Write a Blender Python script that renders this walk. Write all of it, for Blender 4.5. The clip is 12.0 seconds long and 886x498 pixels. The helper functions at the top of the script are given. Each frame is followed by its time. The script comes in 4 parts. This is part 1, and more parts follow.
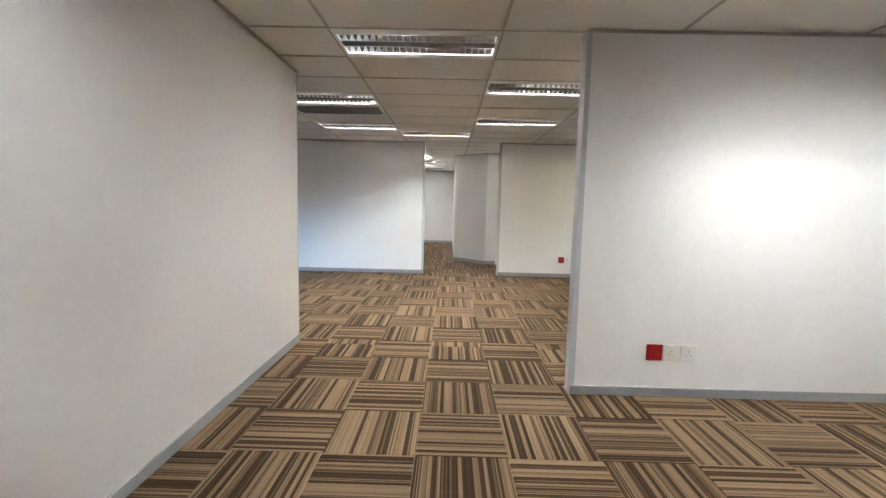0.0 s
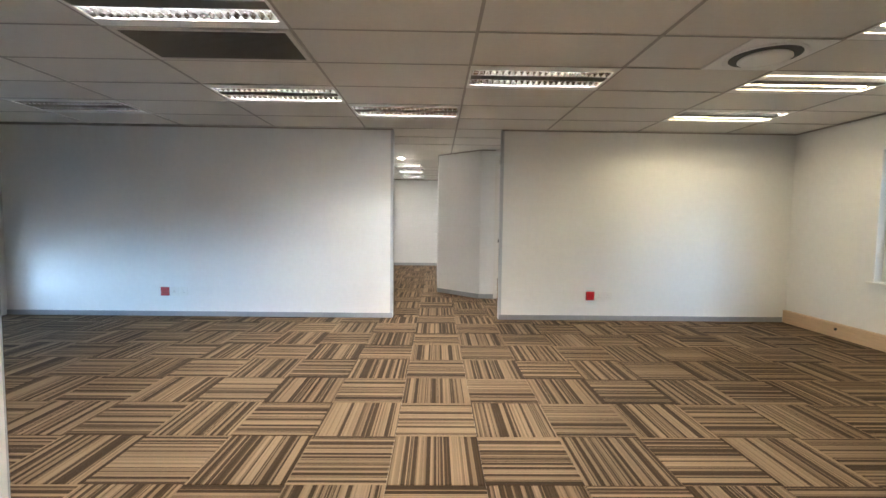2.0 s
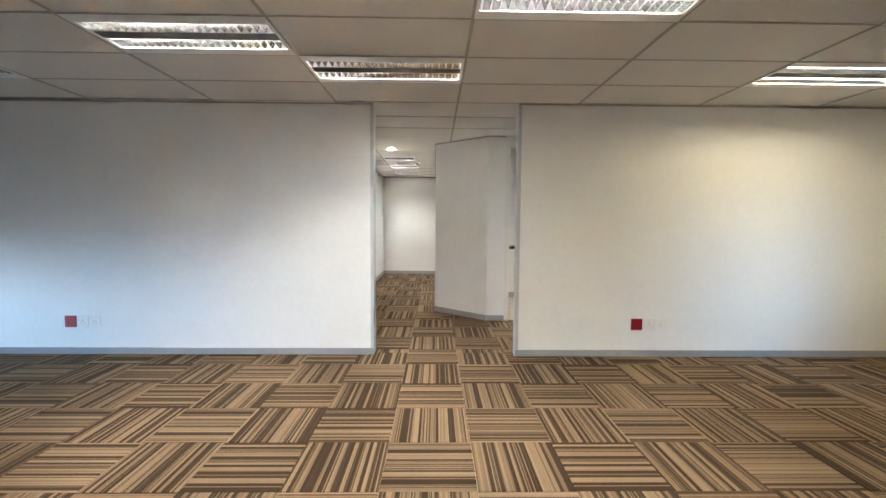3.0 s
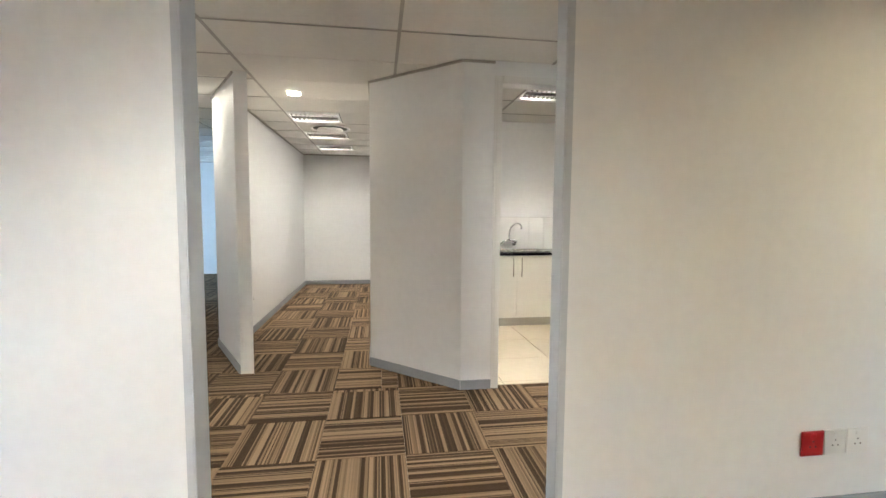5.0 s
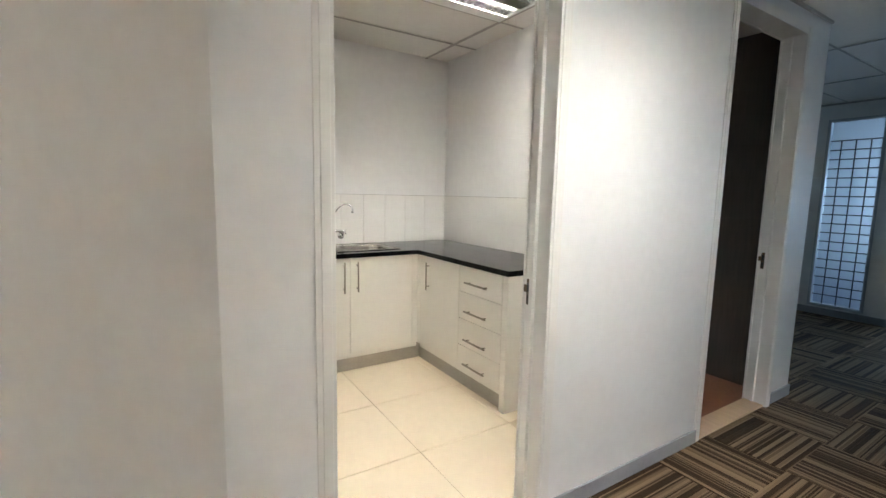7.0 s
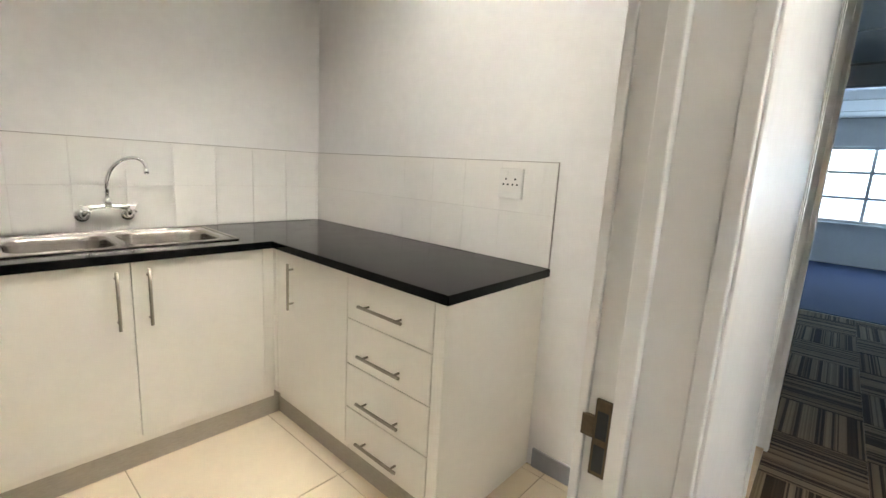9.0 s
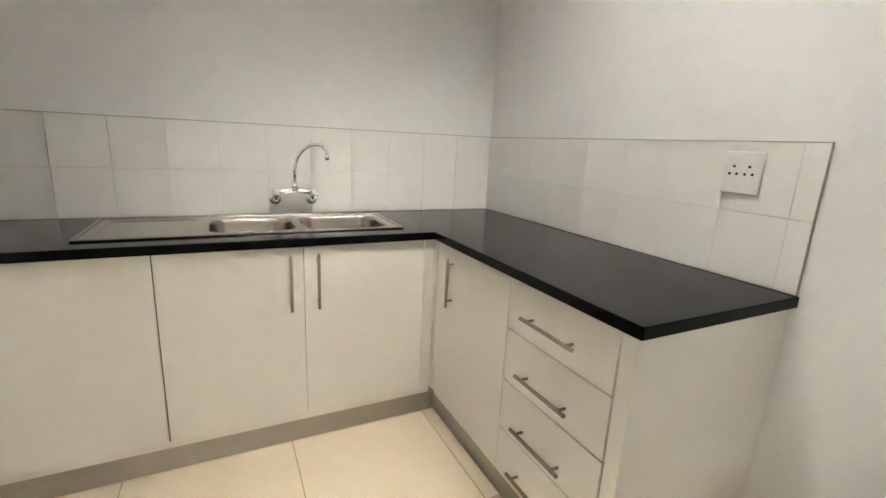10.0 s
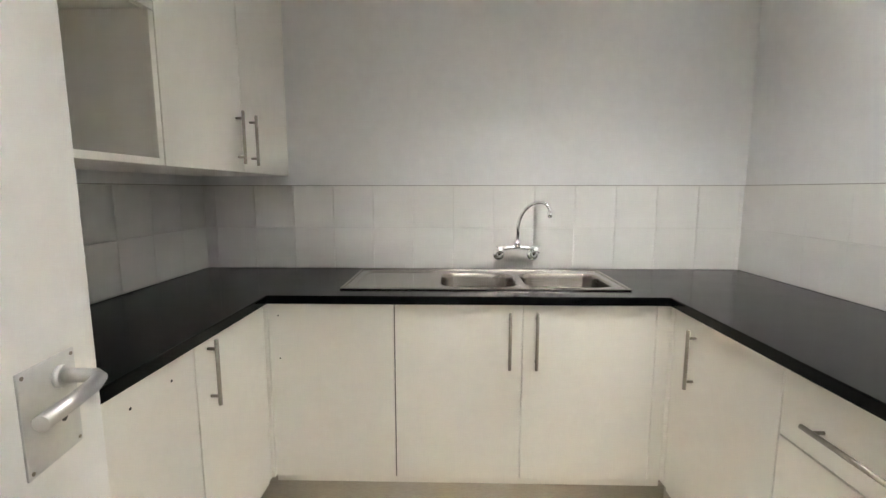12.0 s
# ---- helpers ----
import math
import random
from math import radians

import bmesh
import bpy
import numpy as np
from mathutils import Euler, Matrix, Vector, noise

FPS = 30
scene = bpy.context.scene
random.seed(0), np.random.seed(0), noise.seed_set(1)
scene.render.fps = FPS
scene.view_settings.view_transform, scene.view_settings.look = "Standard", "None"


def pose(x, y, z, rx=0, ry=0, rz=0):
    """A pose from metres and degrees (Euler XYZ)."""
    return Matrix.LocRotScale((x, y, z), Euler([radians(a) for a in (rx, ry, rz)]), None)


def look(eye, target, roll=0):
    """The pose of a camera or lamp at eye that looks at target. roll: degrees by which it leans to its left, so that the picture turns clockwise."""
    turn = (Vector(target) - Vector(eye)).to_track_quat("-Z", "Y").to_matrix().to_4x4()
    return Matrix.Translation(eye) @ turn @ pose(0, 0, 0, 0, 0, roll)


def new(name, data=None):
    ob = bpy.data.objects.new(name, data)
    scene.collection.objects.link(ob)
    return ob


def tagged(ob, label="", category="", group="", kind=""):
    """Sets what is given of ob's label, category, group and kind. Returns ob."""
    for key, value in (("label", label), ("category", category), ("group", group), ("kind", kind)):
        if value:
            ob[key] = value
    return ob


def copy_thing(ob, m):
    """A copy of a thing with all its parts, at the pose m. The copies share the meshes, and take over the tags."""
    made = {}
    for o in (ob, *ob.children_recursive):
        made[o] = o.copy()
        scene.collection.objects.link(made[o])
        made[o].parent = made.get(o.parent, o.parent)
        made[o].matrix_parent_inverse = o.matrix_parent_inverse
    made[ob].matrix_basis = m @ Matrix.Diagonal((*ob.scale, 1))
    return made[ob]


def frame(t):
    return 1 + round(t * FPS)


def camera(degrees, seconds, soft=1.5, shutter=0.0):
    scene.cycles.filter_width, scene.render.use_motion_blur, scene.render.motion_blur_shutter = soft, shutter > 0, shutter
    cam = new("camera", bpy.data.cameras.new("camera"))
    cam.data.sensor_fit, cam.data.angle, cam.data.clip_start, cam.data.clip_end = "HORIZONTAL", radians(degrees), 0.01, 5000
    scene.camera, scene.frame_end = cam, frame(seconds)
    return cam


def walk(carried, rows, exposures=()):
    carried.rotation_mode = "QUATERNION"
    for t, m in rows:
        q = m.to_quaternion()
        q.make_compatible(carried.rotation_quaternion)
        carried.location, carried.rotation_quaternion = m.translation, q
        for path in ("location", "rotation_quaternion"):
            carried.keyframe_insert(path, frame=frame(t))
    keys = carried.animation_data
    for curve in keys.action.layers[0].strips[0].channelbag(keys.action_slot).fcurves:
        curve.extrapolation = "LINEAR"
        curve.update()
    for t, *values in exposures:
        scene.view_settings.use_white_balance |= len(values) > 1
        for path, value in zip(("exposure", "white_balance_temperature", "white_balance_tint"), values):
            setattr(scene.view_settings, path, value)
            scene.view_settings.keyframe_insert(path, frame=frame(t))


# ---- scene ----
cam = camera(90.1, 12.0)
PATH = [
    (0, (0.24, 1.2, 1.314), (0.213, 3.19, 1.116), 1.3),
    (0.5, (0.275, 1.786, 1.295), (0.143, 3.773, 1.117), 2.1),
    (1, (0.343, 2.41, 1.266), (0.286, 4.403, 1.118), 0.9),
    (1.5, (0.321, 3.092, 1.283), (0.251, 5.085, 1.144), 1.3),
    (2, (0.321, 3.769, 1.29), (0.352, 5.765, 1.165), 0.7),
    (2.5, (0.347, 4.476, 1.322), (0.355, 6.471, 1.184), 0.6),
    (3, (0.363, 5.223, 1.327), (0.395, 7.219, 1.207), 0.4),
    (5, (0.439, 7.881, 1.339), (0.722, 9.855, 1.189), 0.4),
    (5.5, (0.513, 8.504, 1.337), (0.892, 10.462, 1.187), 0.6),
    (6, (0.628, 9.012, 1.372), (1.224, 10.914, 1.199), 1.0),
    (6.5, (0.781, 9.505, 1.397), (1.592, 11.32, 1.178), 0.8),
    (7, (0.943, 9.952, 1.34), (2.005, 11.629, 1.096), 1.2),
    (7.5, (1.121, 10.314, 1.337), (2.4, 11.825, 1.052), 1.7),
    (7.7, (1.216, 10.417, 1.353), (2.526, 11.893, 1.037), 1.7),
    (9.3, (1.695, 11.161, 1.275), (3.178, 12.452, 0.911), 3.5),
    (9.5, (1.721, 11.204, 1.273), (3.082, 12.615, 0.878), 3.2),
    (10.1, (1.828, 11.303, 1.277), (2.611, 13.082, 0.805), 2.7),
    (10.5, (1.832, 11.341, 1.289), (2.282, 13.224, 0.787), 2.1),
    (11, (1.822, 11.345, 1.296), (1.825, 13.295, 0.852), 0.0),
    (11.6, (1.81, 11.351, 1.311), (1.612, 13.32, 1.019), -0.9),
    (12, (1.814, 11.346, 1.304), (1.766, 13.328, 1.04), -0.0),
]
EXPOSURES = [(0, 2.42, 6200, 10), (1.5, 2.32, 6400, 10), (2.5, 2.52, 6400, 10), (5, 2.52, 6600, 10), (6, 2.5, 6500, 10), (7.5, 2.5, 6600, 10), (9.5, 2.4, 6800, 10), (10.5, 2.26, 6500, 10), (11.5, 2.3, 6300, 10), (12, 2.36, 6300, 10)]
walk(cam, [(t, look(eye, target, roll)) for t, eye, target, roll in PATH], EXPOSURES)

# ---- world and sun ----
world = bpy.data.worlds.new("sky")
scene.world = world
world.use_nodes = True
sky = world.node_tree.nodes.new("ShaderNodeTexSky")
sky.sky_type, sky.sun_disc = "NISHITA", False
sky.sun_elevation, sky.sun_rotation = radians(55), radians(180)
world.node_tree.nodes["Background"].inputs[1].default_value = 0.15
world.node_tree.links.new(sky.outputs[0], world.node_tree.nodes["Background"].inputs[0])
sun = new("sun", bpy.data.lights.new("sun", "SUN"))
sun.data.energy, sun.data.angle, sun.data.color = 3.0, radians(0.5), (1, 0.95, 0.88)
sun.matrix_world = look((0, -30, 43), (0, 0, 0))


def window_light(name, x, y, z, w, h, power, toward, spread=180, down=0.25):
    """Sky light in a window's opening, sent the way toward (x, y)."""
    lamp = new(name, bpy.data.lights.new(name, "AREA"))
    lamp.data.shape, lamp.data.size, lamp.data.size_y = "RECTANGLE", w, h
    lamp.data.energy, lamp.data.color, lamp.data.spread = power, (0.42, 0.68, 1.0), radians(spread)
    lamp.matrix_world = look((x, y, z), (x + toward[0], y + toward[1], z - down))
    return lamp


window_light("window_light_west", -5.50, 7.6, 0.46, 3.2, 0.6, 2.0, (1, 0.8), 40, 0.10)
window_light("window_light_east", 5.24, 7.5, 1.4, 1.7, 1.3, 1.3, (-1, 1.6), 50, 0.75)
window_light("window_light_far", 12.25, 10.2, 1.4, 3.4, 1.2, 16, (-1, 0))
window_light("window_light_back", -6.9, 16.8, 1.4, 2.3, 1.3, 25, (1, 0))
TUBE_POWER = 42.0
KITCHEN_POWER = 39.0
DOWN_POWER = 90.0

H = 2.48          # ceiling of the office
HK = 2.57         # ceiling of the kitchen


# ---- materials ----
def mat(name, color, rough=0.6, metal=0.0, spread=0.06, scale=8.0, bump=0.0, bump_scale=200.0, spec=0.5, stretch=(1, 1, 1), coat=0.0):
    """A surface with slow colour changes, a fine grain and a fine relief."""
    m = bpy.data.materials.new(name)
    m.use_nodes = True
    n, l = m.node_tree.nodes, m.node_tree.links
    b = n["Principled BSDF"]
    b.inputs["Roughness"].default_value, b.inputs["Metallic"].default_value = rough, metal
    b.inputs["Specular IOR Level"].default_value = spec
    b.inputs["Coat Weight"].default_value = coat
    tc, mp = n.new("ShaderNodeTexCoord"), n.new("ShaderNodeMapping")
    mp.inputs["Scale"].default_value = stretch
    l.new(tc.outputs["Object"], mp.inputs[0])
    slow, fine = n.new("ShaderNodeTexNoise"), n.new("ShaderNodeTexNoise")
    slow.inputs["Scale"].default_value, slow.inputs["Detail"].default_value = scale * 0.15, 3
    fine.inputs["Scale"].default_value, fine.inputs["Detail"].default_value = scale * 6, 4
    l.new(mp.outputs[0], slow.inputs[0]), l.new(mp.outputs[0], fine.inputs[0])
    mix = n.new("ShaderNodeMath")
    mix.operation = "ADD"
    l.new(slow.outputs[0], mix.inputs[0]), l.new(fine.outputs[0], mix.inputs[1])
    rng = n.new("ShaderNodeMapRange")
    rng.inputs["From Min"].default_value, rng.inputs["From Max"].default_value = 0.6, 1.4
    rng.inputs["To Min"].default_value, rng.inputs["To Max"].default_value = 1 - spread, 1 + spread * 0.4
    l.new(mix.outputs[0], rng.inputs[0])
    mul = n.new("ShaderNodeMix")
    mul.data_type, mul.blend_type = "RGBA", "MULTIPLY"
    mul.inputs[0].default_value = 1
    mul.inputs[6].default_value = (*color, 1)
    l.new(rng.outputs[0], mul.inputs[7])
    l.new(mul.outputs[2], b.inputs["Base Color"])
    rr = n.new("ShaderNodeMapRange")
    rr.inputs["To Min"].default_value, rr.inputs["To Max"].default_value = max(0.02, rough - 0.08), min(1, rough + 0.08)
    l.new(slow.outputs[0], rr.inputs[0]), l.new(rr.outputs[0], b.inputs["Roughness"])
    if bump:
        t2, bp = n.new("ShaderNodeTexNoise"), n.new("ShaderNodeBump")
        t2.inputs["Scale"].default_value = bump_scale
        l.new(mp.outputs[0], t2.inputs[0])
        bp.inputs["Strength"].default_value, bp.inputs["Distance"].default_value = bump, 0.002
        l.new(t2.outputs[0], bp.inputs["Height"]), l.new(bp.outputs[0], b.inputs["Normal"])
    return m


def glow(name, color, strength):
    m = bpy.data.materials.new(name)
    m.use_nodes = True
    b = m.node_tree.nodes["Principled BSDF"]
    b.inputs["Base Color"].default_value = (*color, 1)
    b.inputs["Emission Color"].default_value, b.inputs["Emission Strength"].default_value = (*color, 1), strength
    return m


def glass(name, tint=(0.95, 0.98, 1.0), rough=0.0):
    m = bpy.data.materials.new(name)
    m.use_nodes = True
    b = m.node_tree.nodes["Principled BSDF"]
    b.inputs["Base Color"].default_value = (*tint, 1)
    b.inputs["Transmission Weight"].default_value, b.inputs["Roughness"].default_value = 1, rough
    b.inputs["IOR"].default_value = 1.45
    return m


def carpet_material():
    """Loop-pile carpet tile with uneven stripes; the tile's own UV runs across (u) and along (v) the stripes, in metres."""
    m = bpy.data.materials.new("striped carpet")
    m.use_nodes = True
    n, l = m.node_tree.nodes, m.node_tree.links
    b = n["Principled BSDF"]
    b.inputs["Roughness"].default_value, b.inputs["Specular IOR Level"].default_value = 0.95, 0.1
    b.inputs["Sheen Weight"].default_value, b.inputs["Sheen Roughness"].default_value = 0.05, 0.5
    b.inputs["Sheen Tint"].default_value = (0.9, 0.78, 0.62, 1)
    uv, sep = n.new("ShaderNodeUVMap"), n.new("ShaderNodeSeparateXYZ")
    uv.uv_map = "stripes"
    l.new(uv.outputs[0], sep.inputs[0])

    def math_node(op, a, c):
        x = n.new("ShaderNodeMath")
        x.operation = op
        for i, v in enumerate((a, c)):
            if v is None:
                continue
            if isinstance(v, (int, float)):
                x.inputs[i].default_value = v
            else:
                l.new(v, x.inputs[i])
        return x.outputs[0]

    def bands(width):
        w = n.new("ShaderNodeTexWhiteNoise")
        w.noise_dimensions = "1D"
        l.new(math_node("FLOOR", math_node("DIVIDE", sep.outputs[0], width), None), w.inputs["W"])
        return w.outputs["Value"]

    wide, thin = bands(0.0215), bands(0.0068)
    tone = math_node("ADD", math_node("MULTIPLY", wide, 0.58), math_node("MULTIPLY", thin, 0.42))
    ramp = n.new("ShaderNodeValToRGB")
    e = ramp.color_ramp.elements
    e[0].position, e[0].color = 0.22, (0.044, 0.024, 0.011, 1)
    e[1].position, e[1].color = 0.80, (0.34, 0.232, 0.138, 1)
    for p, c in ((0.44, (0.076, 0.043, 0.021, 1)), (0.50, (0.20, 0.130, 0.073, 1)), (0.60, (0.255, 0.172, 0.100, 1))):
        k = e.new(p)
        k.color = c
    l.new(tone, ramp.inputs[0])
    pile, wear = n.new("ShaderNodeTexNoise"), n.new("ShaderNodeTexNoise")
    tc = n.new("ShaderNodeTexCoord")
    pile.inputs["Scale"].default_value, pile.inputs["Detail"].default_value = 260, 3
    wear.inputs["Scale"].default_value, wear.inputs["Detail"].default_value = 1.1, 5
    l.new(uv.outputs[0], pile.inputs[0])
    geo = n.new("ShaderNodeNewGeometry")
    l.new(geo.outputs["Position"], wear.inputs[0])
    info = n.new("ShaderNodeObjectInfo")
    v = math_node("ADD", math_node("MULTIPLY", pile.outputs[0], 0.7), math_node("MULTIPLY", wear.outputs[0], 0.5))
    v = math_node("ADD", v, math_node("MULTIPLY", info.outputs["Random"], 0.22))
    v = math_node("MULTIPLY", math_node("ADD", v, 0.26), 0.57)
    mul = n.new("ShaderNodeMix")
    mul.data_type, mul.blend_type = "RGBA", "MULTIPLY"
    mul.inputs[0].default_value = 1
    l.new(ramp.outputs[0], mul.inputs[6]), l.new(v, mul.inputs[7])
    l.new(mul.outputs[2], b.inputs["Base Color"])
    bp = n.new("ShaderNodeBump")
    bp.inputs["Strength"].default_value, bp.inputs["Distance"].default_value = 0.5, 0.003
    l.new(pile.outputs[0], bp.inputs["Height"]), l.new(bp.outputs[0], b.inputs["Normal"])
    return m


PAINT = mat("white wall paint", (0.80, 0.795, 0.78), 0.55, spread=0.05, scale=3, bump=0.12, bump_scale=160)
CHALK = mat("ceiling board", (0.75, 0.72, 0.67), 0.85, spread=0.06, scale=6, bump=0.25, bump_scale=240)
TBAR = mat("ceiling grid metal", (0.40, 0.37, 0.33), 0.5, spread=0.1, scale=6)
SKIRT = mat("grey skirting", (0.30, 0.31, 0.33), 0.45, spread=0.1, scale=6)
TRIM = mat("pale grey partition trim", (0.50, 0.52, 0.54), 0.4, spread=0.06, scale=5)
FRAME = mat("white enamel door frame", (0.78, 0.765, 0.73), 0.32, spread=0.04, scale=4, bump=0.05, bump_scale=60)
CABINET = mat("cream melamine", (0.80, 0.775, 0.71), 0.35, spread=0.035, scale=3)
GRANITE = mat("black granite", (0.005, 0.005, 0.0052), 0.13, spread=0.6, scale=60, spec=0.10)
STEEL = mat("brushed steel", (0.36, 0.335, 0.30), 0.24, 1.0, spread=0.05, scale=12, stretch=(1, 8, 8))
SATIN = mat("satin aluminium", (0.66, 0.66, 0.65), 0.36, 0.9, spread=0.06, scale=14)
CHROME = mat("chrome", (0.80, 0.80, 0.80), 0.08, 1.0, spread=0.03)
BRASS = mat("tarnished brass", (0.16, 0.12, 0.075), 0.4, 0.8, spread=0.3, scale=30)
HANDLE = mat("satin nickel", (0.31, 0.28, 0.235), 0.34, 1.0, spread=0.1, scale=20)
KICK = mat("aluminium plinth", (0.42, 0.385, 0.335), 0.40, 0.6, spread=0.2, scale=7, stretch=(1, 1, 6))
TILE = mat("cream wall tile", (0.80, 0.785, 0.745), 0.3, spread=0.03, scale=2)
GROUT = mat("beige grout", (0.71, 0.69, 0.645), 0.9, spread=0.1, scale=20)
FTILE = mat("cream porcelain floor tile", (0.70, 0.60, 0.45), 0.22, spread=0.05, scale=2.5)
FGROUT = mat("brown floor grout", (0.33, 0.27, 0.20), 0.9, spread=0.2, scale=20)
RED = mat("red plastic", (0.34, 0.008, 0.010), 0.35, spread=0.05)
PLASTIC = mat("white plastic", (0.78, 0.77, 0.74), 0.3, spread=0.03)
DARK = mat("black plastic", (0.02, 0.02, 0.02), 0.45, spread=0.2)
REFLECT = mat("white lamp reflector", (0.85, 0.85, 0.83), 0.35, spread=0.02)
LOUVRE = mat("bright aluminium louvre", (0.85, 0.85, 0.85), 0.18, 1.0, spread=0.05)
SHEEN = mat("satin lamp reflector", (0.74, 0.74, 0.74), 0.15, 1.0, spread=0.08)
GRILLE = mat("grey brown grille", (0.16, 0.145, 0.12), 0.6, spread=0.15)
PINE = mat("pine board", (0.62, 0.44, 0.28), 0.5, spread=0.18, scale=9, stretch=(1, 0.08, 1))
# dark brown that carries the unlit store's shade in its colour
UMBER = mat("store brown with shade in colour", (0.075, 0.055, 0.042), 0.6, spread=0.3, scale=9, stretch=(1, 1, 0.1))
TERRA = mat("terracotta tile", (0.27, 0.10, 0.055), 0.45, spread=0.25, scale=9)
NAVY = mat("navy carpet", (0.018, 0.035, 0.10), 0.95, spread=0.25, scale=20, bump=0.4, bump_scale=400)
BRICK = mat("white painted brick", (0.40, 0.42, 0.43), 0.8, spread=0.15, scale=9, bump=0.4, bump_scale=90)
MORTAR = mat("mortar", (0.42, 0.42, 0.41), 0.95, spread=0.1)
PAVING = mat("concrete paving", (0.34, 0.33, 0.31), 0.9, spread=0.2, scale=3)
ROOFING = mat("roof sheet", (0.2, 0.2, 0.2), 0.7, spread=0.1)
BAR = mat("dark steel bar", (0.045, 0.05, 0.06), 0.5, 0.4, spread=0.1)
CARPET = carpet_material()
TUBE = glow("lit fluorescent tube", (1.0, 0.98, 0.94), TUBE_POWER)
WARM = glow("lit warm white tube", (1.0, 0.86, 0.58), TUBE_POWER * 0.22)
BRIGHT = glow("bright fluorescent tube", (1.0, 0.98, 0.93), TUBE_POWER * 1.1)
LOBBY = glow("lobby fluorescent tube", (1.0, 0.98, 0.94), TUBE_POWER * 0.9)
ENTRY = glow("bright cool fluorescent tube", (1.0, 0.985, 0.95), TUBE_POWER * 0.46)
OFFTUBE = mat("unlit tube", (0.75, 0.76, 0.76), 0.3, spread=0.02)
KTUBE = glow("lit warm fluorescent tube", (1.0, 0.97, 0.92), KITCHEN_POWER)
DOWN = glow("lit downlight lens", (1.0, 0.93, 0.80), DOWN_POWER)
PANE = glass("window glass")
FROST = glass("frosted glass", (0.85, 0.93, 1.0), 0.45)


# ---- mesh tools ----
def mesh_object(name, bm, mats, parent=None, bevel=0.0, smooth=False, segments=2):
    me = bpy.data.meshes.new(name)
    bmesh.ops.recalc_face_normals(bm, faces=bm.faces)
    bm.to_mesh(me)
    bm.free()
    for m in (mats if isinstance(mats, (list, tuple)) else [mats]):
        me.materials.append(m)
    if smooth:
        for p in me.polygons:
            p.use_smooth = True
    ob = new(name, me)
    if parent:
        ob.parent = parent
    if bevel:
        md = ob.modifiers.new("edges", "BEVEL")
        md.width, md.segments, md.limit_method, md.angle_limit = bevel, segments, "ANGLE", radians(40)
    return ob


def add_box(bm, x0, x1, y0, y1, z0, z1, mi=0):
    v = [bm.verts.new((x, y, z)) for z in (z0, z1) for x, y in ((x0, y0), (x1, y0), (x1, y1), (x0, y1))]
    for f in ((3, 2, 1, 0), (4, 5, 6, 7), (0, 1, 5, 4), (1, 2, 6, 5), (2, 3, 7, 6), (3, 0, 4, 7)):
        bm.faces.new([v[i] for i in f]).material_index = mi


def boxes(name, rows, m, parent=None, bevel=0.0):
    bm = bmesh.new()
    for r in rows:
        add_box(bm, *r)
    return mesh_object(name, bm, m, parent, bevel)


def prism(name, plan, z0, z1, m, parent=None, bevel=0.0):
    bm = bmesh.new()
    lo, hi = [bm.verts.new((x, y, z0)) for x, y in plan], [bm.verts.new((x, y, z1)) for x, y in plan]
    bm.faces.new(lo[::-1]), bm.faces.new(hi)
    for i in range(len(plan)):
        j = (i + 1) % len(plan)
        bm.faces.new((lo[i], lo[j], hi[j], hi[i]))
    return mesh_object(name, bm, m, parent, bevel)


def sweep(bm, pts, r, sides=10, mi=0, radii=None):
    """A round bar along a line of points."""
    pts = [Vector(p) for p in pts]
    rings, side = [], None
    for i, p in enumerate(pts):
        d = (pts[min(i + 1, len(pts) - 1)] - pts[max(i - 1, 0)]).normalized()
        if side is None:
            side = d.orthogonal().normalized()
        side = (side - d * side.dot(d)).normalized()
        up = d.cross(side)
        rr = radii[i] if radii else r
        rings.append([bm.verts.new(p + rr * (math.cos(a) * side + math.sin(a) * up)) for a in (2 * math.pi * k / sides for k in range(sides))])
    for a, c in zip(rings, rings[1:]):
        for k in range(sides):
            f = bm.faces.new((a[k], a[(k + 1) % sides], c[(k + 1) % sides], c[k]))
            f.material_index, f.smooth = mi, True
    bm.faces.new(rings[0][::-1]).material_index = mi
    bm.faces.new(rings[-1]).material_index = mi


def bars(name, lines, r, m, parent=None, sides=10):
    bm = bmesh.new()
    for pts in lines:
        sweep(bm, pts, r, sides)
    return mesh_object(name, bm, m, parent)


def plan_solid(name, xs, ys, keep, z0, z1, m, parent=None, bevel=0.0):
    """A slab on a grid of cells; keep(i, j) says which cells are solid."""
    bm = bmesh.new()
    vs = {}

    def vert(i, j, z):
        if (i, j, z) not in vs:
            vs[i, j, z] = bm.verts.new((xs[i], ys[j], z))
        return vs[i, j, z]

    nx, ny = len(xs) - 1, len(ys) - 1
    solid = {(i, j) for i in range(nx) for j in range(ny) if keep(i, j)}
    for i, j in solid:
        c = [(i, j), (i + 1, j), (i + 1, j + 1), (i, j + 1)]
        bm.faces.new([vert(a, b, z1) for a, b in c])
        bm.faces.new([vert(a, b, z0) for a, b in c[::-1]])
        for (a, b), (p, q), (di, dj) in ((c[0], c[1], (0, -1)), (c[1], c[2], (1, 0)), (c[2], c[3], (0, 1)), (c[3], c[0], (-1, 0))):
            if (i + di, j + dj) not in solid:
                bm.faces.new((vert(a, b, z0), vert(p, q, z0), vert(p, q, z1), vert(a, b, z1)))
    return mesh_object(name, bm, m, parent, bevel)


def holder(name, x=0, y=0, z=0, rz=0):
    ob = new(name)
    ob.matrix_basis = pose(x, y, z, 0, 0, rz)
    ob.empty_display_size = 0.1
    return ob


def structure(ob, label):
    return tagged(ob, label, kind="structure")


